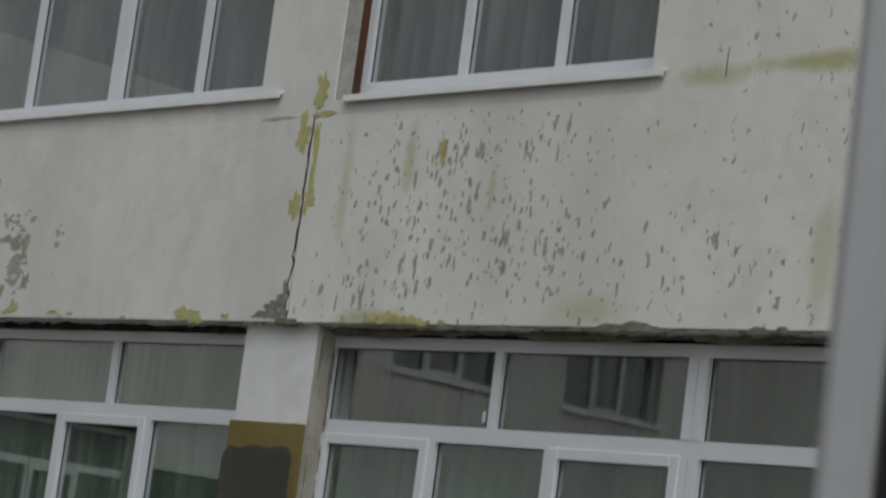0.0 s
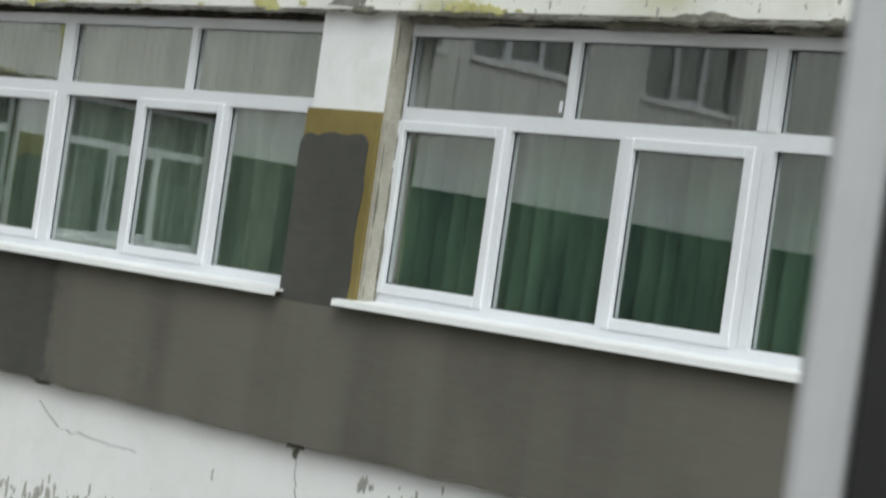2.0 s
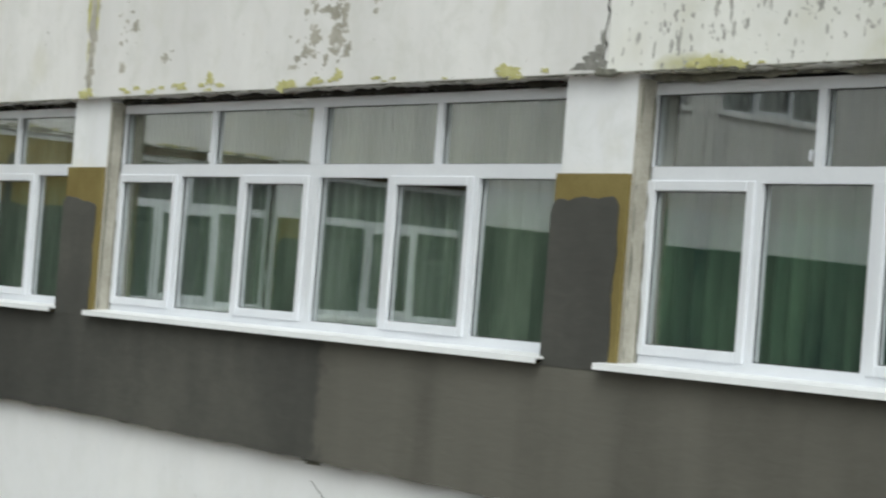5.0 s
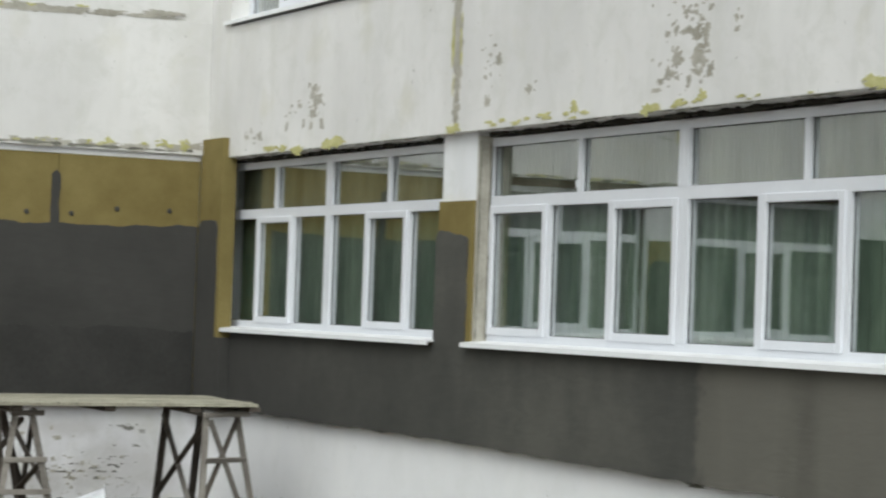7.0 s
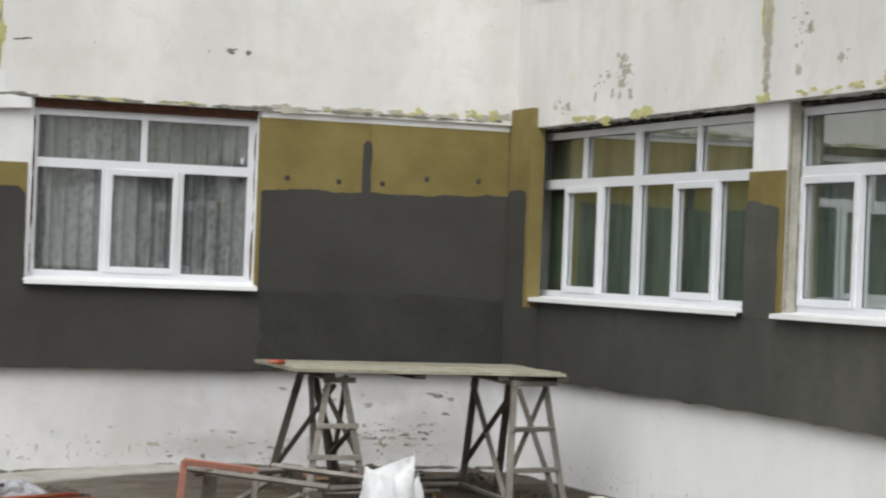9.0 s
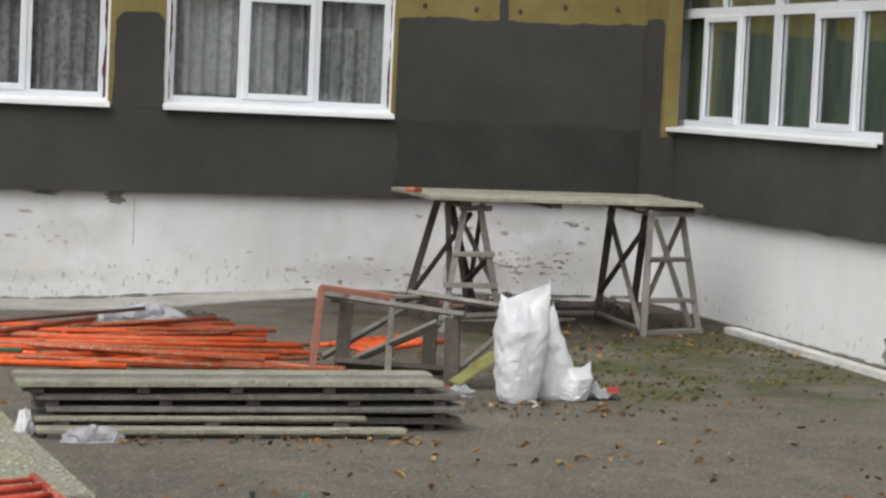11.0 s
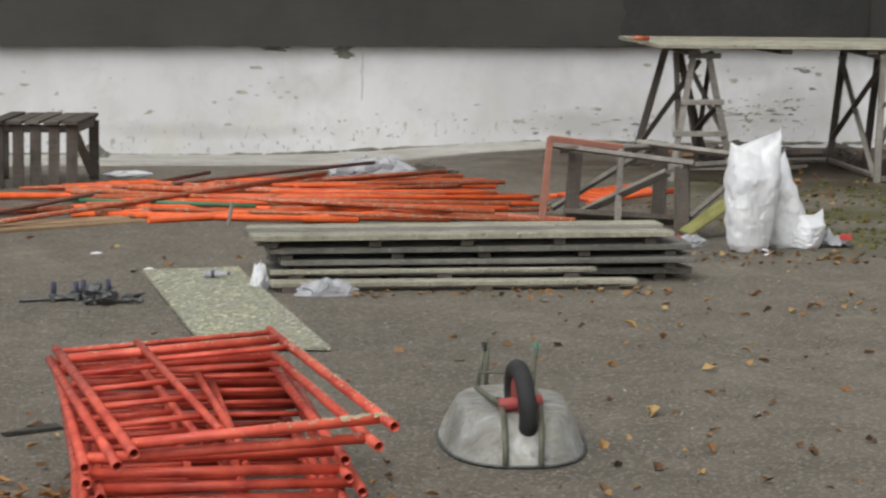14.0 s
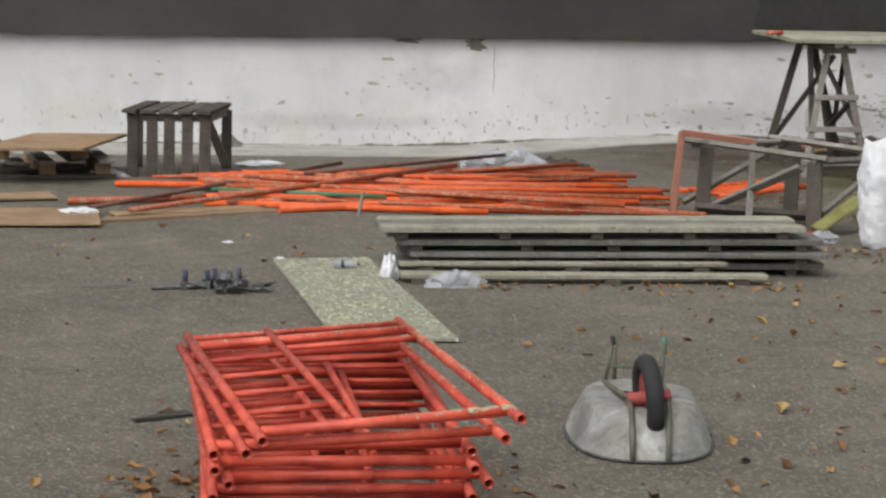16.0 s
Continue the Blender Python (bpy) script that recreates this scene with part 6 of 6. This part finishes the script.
# yellow foam and pale mortar at the joints
foam("E", w_e, [(15.92, 3.46, 15.96, 4.58, 16, 0.09, 0.16, 0.008)], PAN, "joint_mortar", "pale mortar filling the panel joint", M_REVEAL)
foam("E", w_e, [(15.99, 3.55, 16.02, 4.58, 9, 0.03, 0.15, 0.006), (15.86, 3.9, 15.89, 4.5, 4, 0.02, 0.12, 0.006), (15.85, 3.44, 16.05, 3.44, 6, 0.10, 0.07, 0.012),
     (13.95, 3.435, 15.4, 3.45, 12, 0.10, 0.03, 0.010), (14.10, 3.47, 14.16, 3.53, 4, 0.08, 0.06, 0.01), (12.45, 3.435, 13.1, 3.435, 8, 0.10, 0.03, 0.012), (12.50, 3.46, 12.53, 3.52, 3, 0.06, 0.06, 0.008),
     (10.5, 3.42, 12.2, 3.43, 6, 0.09, 0.02, 0.008), (8.5, 3.425, 9.3, 3.428, 6, 0.10, 0.03, 0.006), (18.0, 3.425, 19.6, 3.43, 11, 0.16, 0.045, 0.014), (10.3, 3.43, 10.9, 3.45, 5, 0.10, 0.03, 0.010)],
     PAN - 0.001, "foam_smear", "dried yellow foam smear", M_SMEAR)
bm = bmesh.new()
neck = [(3.229, 3.299), (3.746, 3.332), (3.742, 3.425), (3.648, 3.435), (3.554, 3.444), (3.511, 3.478), (3.488, 3.539), (3.484, 3.632), (3.456, 3.666), (3.409, 3.673), (3.369, 3.655), (3.361, 3.592), (3.353, 3.530), (3.314, 3.496), (3.274, 3.447), (3.226, 3.377)]
plate(bm, "N", [(a + 0.012 * fbm(a * 9, z * 9, 4.0), z + 0.010 * fbm(a * 9, z * 9, 8.0)) for a, z in neck], FN - 0.033, FN - 0.026)
part("plaster_patch", bm, M_PIER, w_n, "pale plaster patch spreading below the joint")
foam("N", w_n, [(5.95, 3.465, 8.4, 3.50, 26, 0.16, 0.035, 0.012)], FN - 0.03, "joint_mortar", "grey mortar smeared at the joint", M_REVEAL)
foam("N", w_n, [(6.6, 3.50, 8.4, 3.525, 15, 0.08, 0.04, 0.014), (3.42, 3.70, 3.43, 4.65, 14, 0.05, 0.15, 0.008), (4.0, 3.455, 5.6, 3.46, 10, 0.12, 0.02, 0.008)], FN - 0.033, "foam_smear", "dried yellow foam smear", M_SMEAR)
foam("N", w_n, [(6.0, 4.72, 8.1, 4.775, 26, 0.28, 0.035, 0.012)], FN - 0.03, "joint_mortar", "pale mortar smeared along the upper joint", M_REVEAL)
foam("N", w_n, [(5.9, 4.74, 7.6, 4.80, 7, 0.16, 0.04, 0.012)], FN - 0.032, "foam_smear", "dried yellow foam smear", M_SMEAR)
smear("E", w_e, M_DIRTY, [(9.97, 3.455, 0.22, 0.07, 1.1), (9.93, 3.50, 0.12, 0.10, 2.7), (9.88, 3.56, 0.05, 0.14, 3.9)], PAN, "broken_edge", "broken grey mortar where two panels meet")
smear("E", w_e, M_MORTAR, [(10.02, 0.885, 0.12, 0.05, 1.3), (10.01, 0.85, 0.05, 0.08, 2.2), (12.62, 0.90, 0.24, 0.025, 3.1), (9.82, 1.745, 0.16, 0.05, 4.4)], -0.07, "broken_edge", "broken edge below the coat")
smear("E", w_e, M_SMEAR, [(9.91, 4.50, 0.10, 0.20, 1.0), (9.89, 4.09, 0.09, 0.14, 2.0), (9.79, 4.12, 0.09, 0.15, 2.6), (9.785, 4.36, 0.05, 0.42, 3.0), (9.80, 4.76, 0.11, 0.16, 4.0), (9.72, 4.615, 0.10, 0.03, 4.5), (8.75, 4.34, 0.05, 0.12, 5.0),
      (9.02, 3.43, 0.16, 0.05, 6.0), (8.75, 3.41, 0.10, 0.04, 7.0), (12.9, 4.30, 0.05, 0.06, 8.0), (13.2, 3.42, 0.10, 0.08, 9.0)], PAN, "foam_smear", "dried yellow foam smear")
smear("N", w_n, M_FOAM, [(8.30, 3.53, 0.10, 0.12, 14.0), (6.9, 3.50, 0.06, 0.05, 15.0), (7.45, 3.49, 0.10, 0.05, 16.0)], FN - 0.03, "foam_smear", "dried yellow foam smear")
# flaked patches
R4 = random.Random(77)
spots = []
for k in range(520):
    a = 6.0 + 3.6 * R4.random()
    z = 3.45 + 1.1 * R4.random()
    dens = math.exp(-((a - 8.4) / 0.95) ** 2) * (0.65 + 0.35 * math.sin(z * 5))
    if R4.random() < dens:
        s = R4.choice((0.008, 0.011, 0.015, 0.021))
        spots.append((a, z, s * R4.uniform(0.6, 1.2), s * R4.uniform(0.9, 2.0), k * 1.7))
for ca, cz, n, sa, sz in ((8.45, 3.80, 46, 0.30, 0.12), (8.95, 4.15, 30, 0.22, 0.15), (9.25, 3.62, 24, 0.14, 0.10), (7.9, 3.75, 26, 0.3, 0.2), (8.6, 4.4, 30, 0.4, 0.08), (6.9, 3.75, 22, 0.4, 0.15), (8.9, 3.62, 18, 0.12, 0.06)):
    for k in range(n):
        s = R4.choice((0.011, 0.016, 0.024, 0.036))
        spots.append((R4.gauss(ca, sa), min(4.56, max(3.42, R4.gauss(cz, sz))), s * R4.uniform(0.35, 0.9), s * R4.uniform(1.0, 2.6), k * 1.9 + ca))
smear("E", w_e, M_BARE, spots, PAN + 0.002, "flaked_patch", "bare grey patches where paint has flaked")
spots = []
for ca, cz, n, sa, sz in ((12.70, 3.98, 34, 0.14, 0.08), (12.55, 3.72, 44, 0.06, 0.13), (12.88, 3.68, 26, 0.12, 0.12), (12.14, 3.95, 5, 0.06, 0.05), (15.40, 3.98, 10, 0.09, 0.10), (15.30, 3.70, 8, 0.10, 0.10), (14.71, 3.67, 3, 0.04, 0.03), (18.57, 3.82, 34, 0.09, 0.09), (18.9, 3.75, 10, 0.22, 0.08), (19.9, 3.6, 10, 0.15, 0.05)):
    for k in range(n):
        s = R4.choice((0.016, 0.022, 0.032, 0.06))
        spots.append((R4.gauss(ca, sa), R4.gauss(cz, sz), s * R4.uniform(0.6, 2.0), s * R4.uniform(0.4, 1.5), k * 2.3 + ca))
smear("E", w_e, M_REVEAL, spots, PAN + 0.002, "flaked_patch", "bare grey patches where paint has flaked")
smear("N", w_n, M_MORTAR, [(5.61, 3.98, 0.10, 0.05, 3.0), (5.78, 3.97, 0.06, 0.04, 5.0)], FN - 0.03, "flaked_patch", "dark chipped spots in the panel")
# flaking at the plinth
spots = []
for ca, cz, n, sa, sz in ((12.5, 0.15, 70, 0.36, 0.035), (11.7, 0.20, 60, 0.34, 0.035), (10.9, 0.24, 18, 0.3, 0.03), (8.85, 0.67, 60, 0.14, 0.05), (8.6, 0.60, 24, 0.2, 0.06), (7.85, 0.74, 26, 0.12, 0.04), (9.37, 0.745, 5, 0.06, 0.01), (10.74, 0.61, 2, 0.01, 0.01)):
    for k in range(n):
        s = R4.choice((0.014, 0.02, 0.03, 0.042))
        spots.append((R4.gauss(ca, sa), R4.gauss(cz, sz), s * R4.uniform(0.4, 1.1), s * R4.uniform(0.7, 2.0), k * 2.1 + ca))
smear("E", w_e, M_BARE, spots, -0.07, "flaked_patch", "bare patches at the foot of the plinth")
spots = []
for ca, cz, n, sa, sz in ((2.55, 0.52, 14, 0.22, 0.12), (0.3, 0.55, 7, 0.3, 0.12), (7.1, 0.42, 14, 0.35, 0.10), (6.9, 0.70, 7, 0.3, 0.05), (4.7, 0.3, 12, 0.5, 0.10), (1.4, 0.28, 8, 0.6, 0.14), (6.3, 0.26, 12, 0.5, 0.07), (7.3, 0.25, 24, 0.4, 0.08)):
    for k in range(n):
        s = R4.choice((0.015, 0.02, 0.035))
        spots.append((R4.gauss(ca, sa), R4.gauss(cz, sz), s * R4.uniform(0.8, 2.6), s * R4.uniform(0.5, 1.3), k * 2.1 + ca))
smear("N", w_n, M_REVEAL, spots, -0.03, "flaked_patch", "bare patches and stains on the plinth")
streaks = []
for ca, cz, n, sa, sz in ((7.85, 0.75, 8, 0.15, 0.03), (7.70, 0.46, 14, 0.18, 0.06), (7.35, 0.34, 16, 0.25, 0.05), (6.4, 0.27, 8, 0.3, 0.04), (5.2, 0.14, 8, 0.5, 0.03)):
    for k in range(n):
        w = R4.choice((0.018, 0.028, 0.05))
        streaks.append((R4.gauss(ca, sa), max(0.08, R4.gauss(cz, sz)), w * R4.uniform(0.8, 2.0), w * R4.uniform(0.2, 0.5), k * 2.9 + ca))
smear("N", w_n, M_DIRTY, streaks, -0.0315, "flaked_patch", "dark flaked streaks low on the plinth")
smear("E", w_e, M_DIRTY, [(16.10, 0.14, 0.20, 0.16, 4.0)], -0.07, "flaked_patch", "dark flaked spot on the plinth")
smear("N", w_n, M_MORTAR, [(3.34, 0.895, 0.20, 0.10, 4.0), (2.71, 0.915, 0.22, 0.04, 6.0)], -0.03, "broken_edge", "broken edge below the coat")


def crack(side, parent, pts, d, w):
    bm = bmesh.new()
    out, back = [], []
    for i, (a, z) in enumerate(pts):
        ww = w * (1 if 0 < i < len(pts) - 1 else 0.2)
        out.append((a - ww / 2, z + ww / 2))
        back.append((a + ww / 2, z - ww / 2))
    plate(bm, side, out + back[::-1], d - 0.002, d + 0.003)
    return part("crack", bm, M_GAP, parent)


def wander(a0, z0, a1, z1, n, amp, seed):
    return [(a0 + (a1 - a0) * i / n + amp * fbm(i * 0.9, seed, 1), z0 + (z1 - z0) * i / n + amp * fbm(i * 0.9, seed, 5)) for i in range(n + 1)]


crack("E", w_e, wander(9.86, 3.40, 9.83, 4.60, 22, 0.03, 1.0), PAN, 0.011)
crack("E", w_e, wander(10.01, 0.86, 9.92, 0.30, 14, 0.02, 3.0), -0.07, 0.003)
crack("E", w_e, wander(12.63, 0.78, 12.36, 0.63, 9, 0.02, 4.0), -0.07, 0.003)
crack("E", w_e, wander(12.35, 0.63, 11.49, 0.61, 12, 0.025, 4.6), -0.07, 0.003)
crack("N", w_n, wander(3.52, 0.88, 3.52, 0.43, 10, 0.015, 6.0), -0.03, 0.004)
crack("N", w_n, wander(3.55, 3.95, 3.73, 3.97, 8, 0.02, 9.0), FN - 0.03, 0.012)
crack("E", w_e, wander(6.88, 4.80, 6.88, 4.64, 8, 0.008, 9.5), PAN + 0.002, 0.003)


# white plastic with the stile's indoor shade mixed into its grey
M_CASEMENT = two_tone("shaded_white_pvc", (0.54, 0.545, 0.57), (0.61, 0.615, 0.64), 3, 40, 0.4, bump=0.0005, spec=0.5).m
# ---- the open casement that the view passes ----
AZ, DIST = radians(51.5), 1.2
sx, sy = DIST * math.sin(AZ), DIST * math.cos(AZ)
case = thing("open_casement", pose(sx, sy, 0, 0, 0, -51.5 - 22), "open white window casement with dark edge, hinged on the near wall", "casement", kind="structure")
bm = bmesh.new()
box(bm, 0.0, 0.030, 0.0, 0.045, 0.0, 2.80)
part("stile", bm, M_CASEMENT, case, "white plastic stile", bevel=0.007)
bm = bmesh.new()
box(bm, 0.032, 0.75, 0.012, 0.040, 0.0, 2.80)
part("dark_panel", bm, M_SEAL, case, "dark panel")
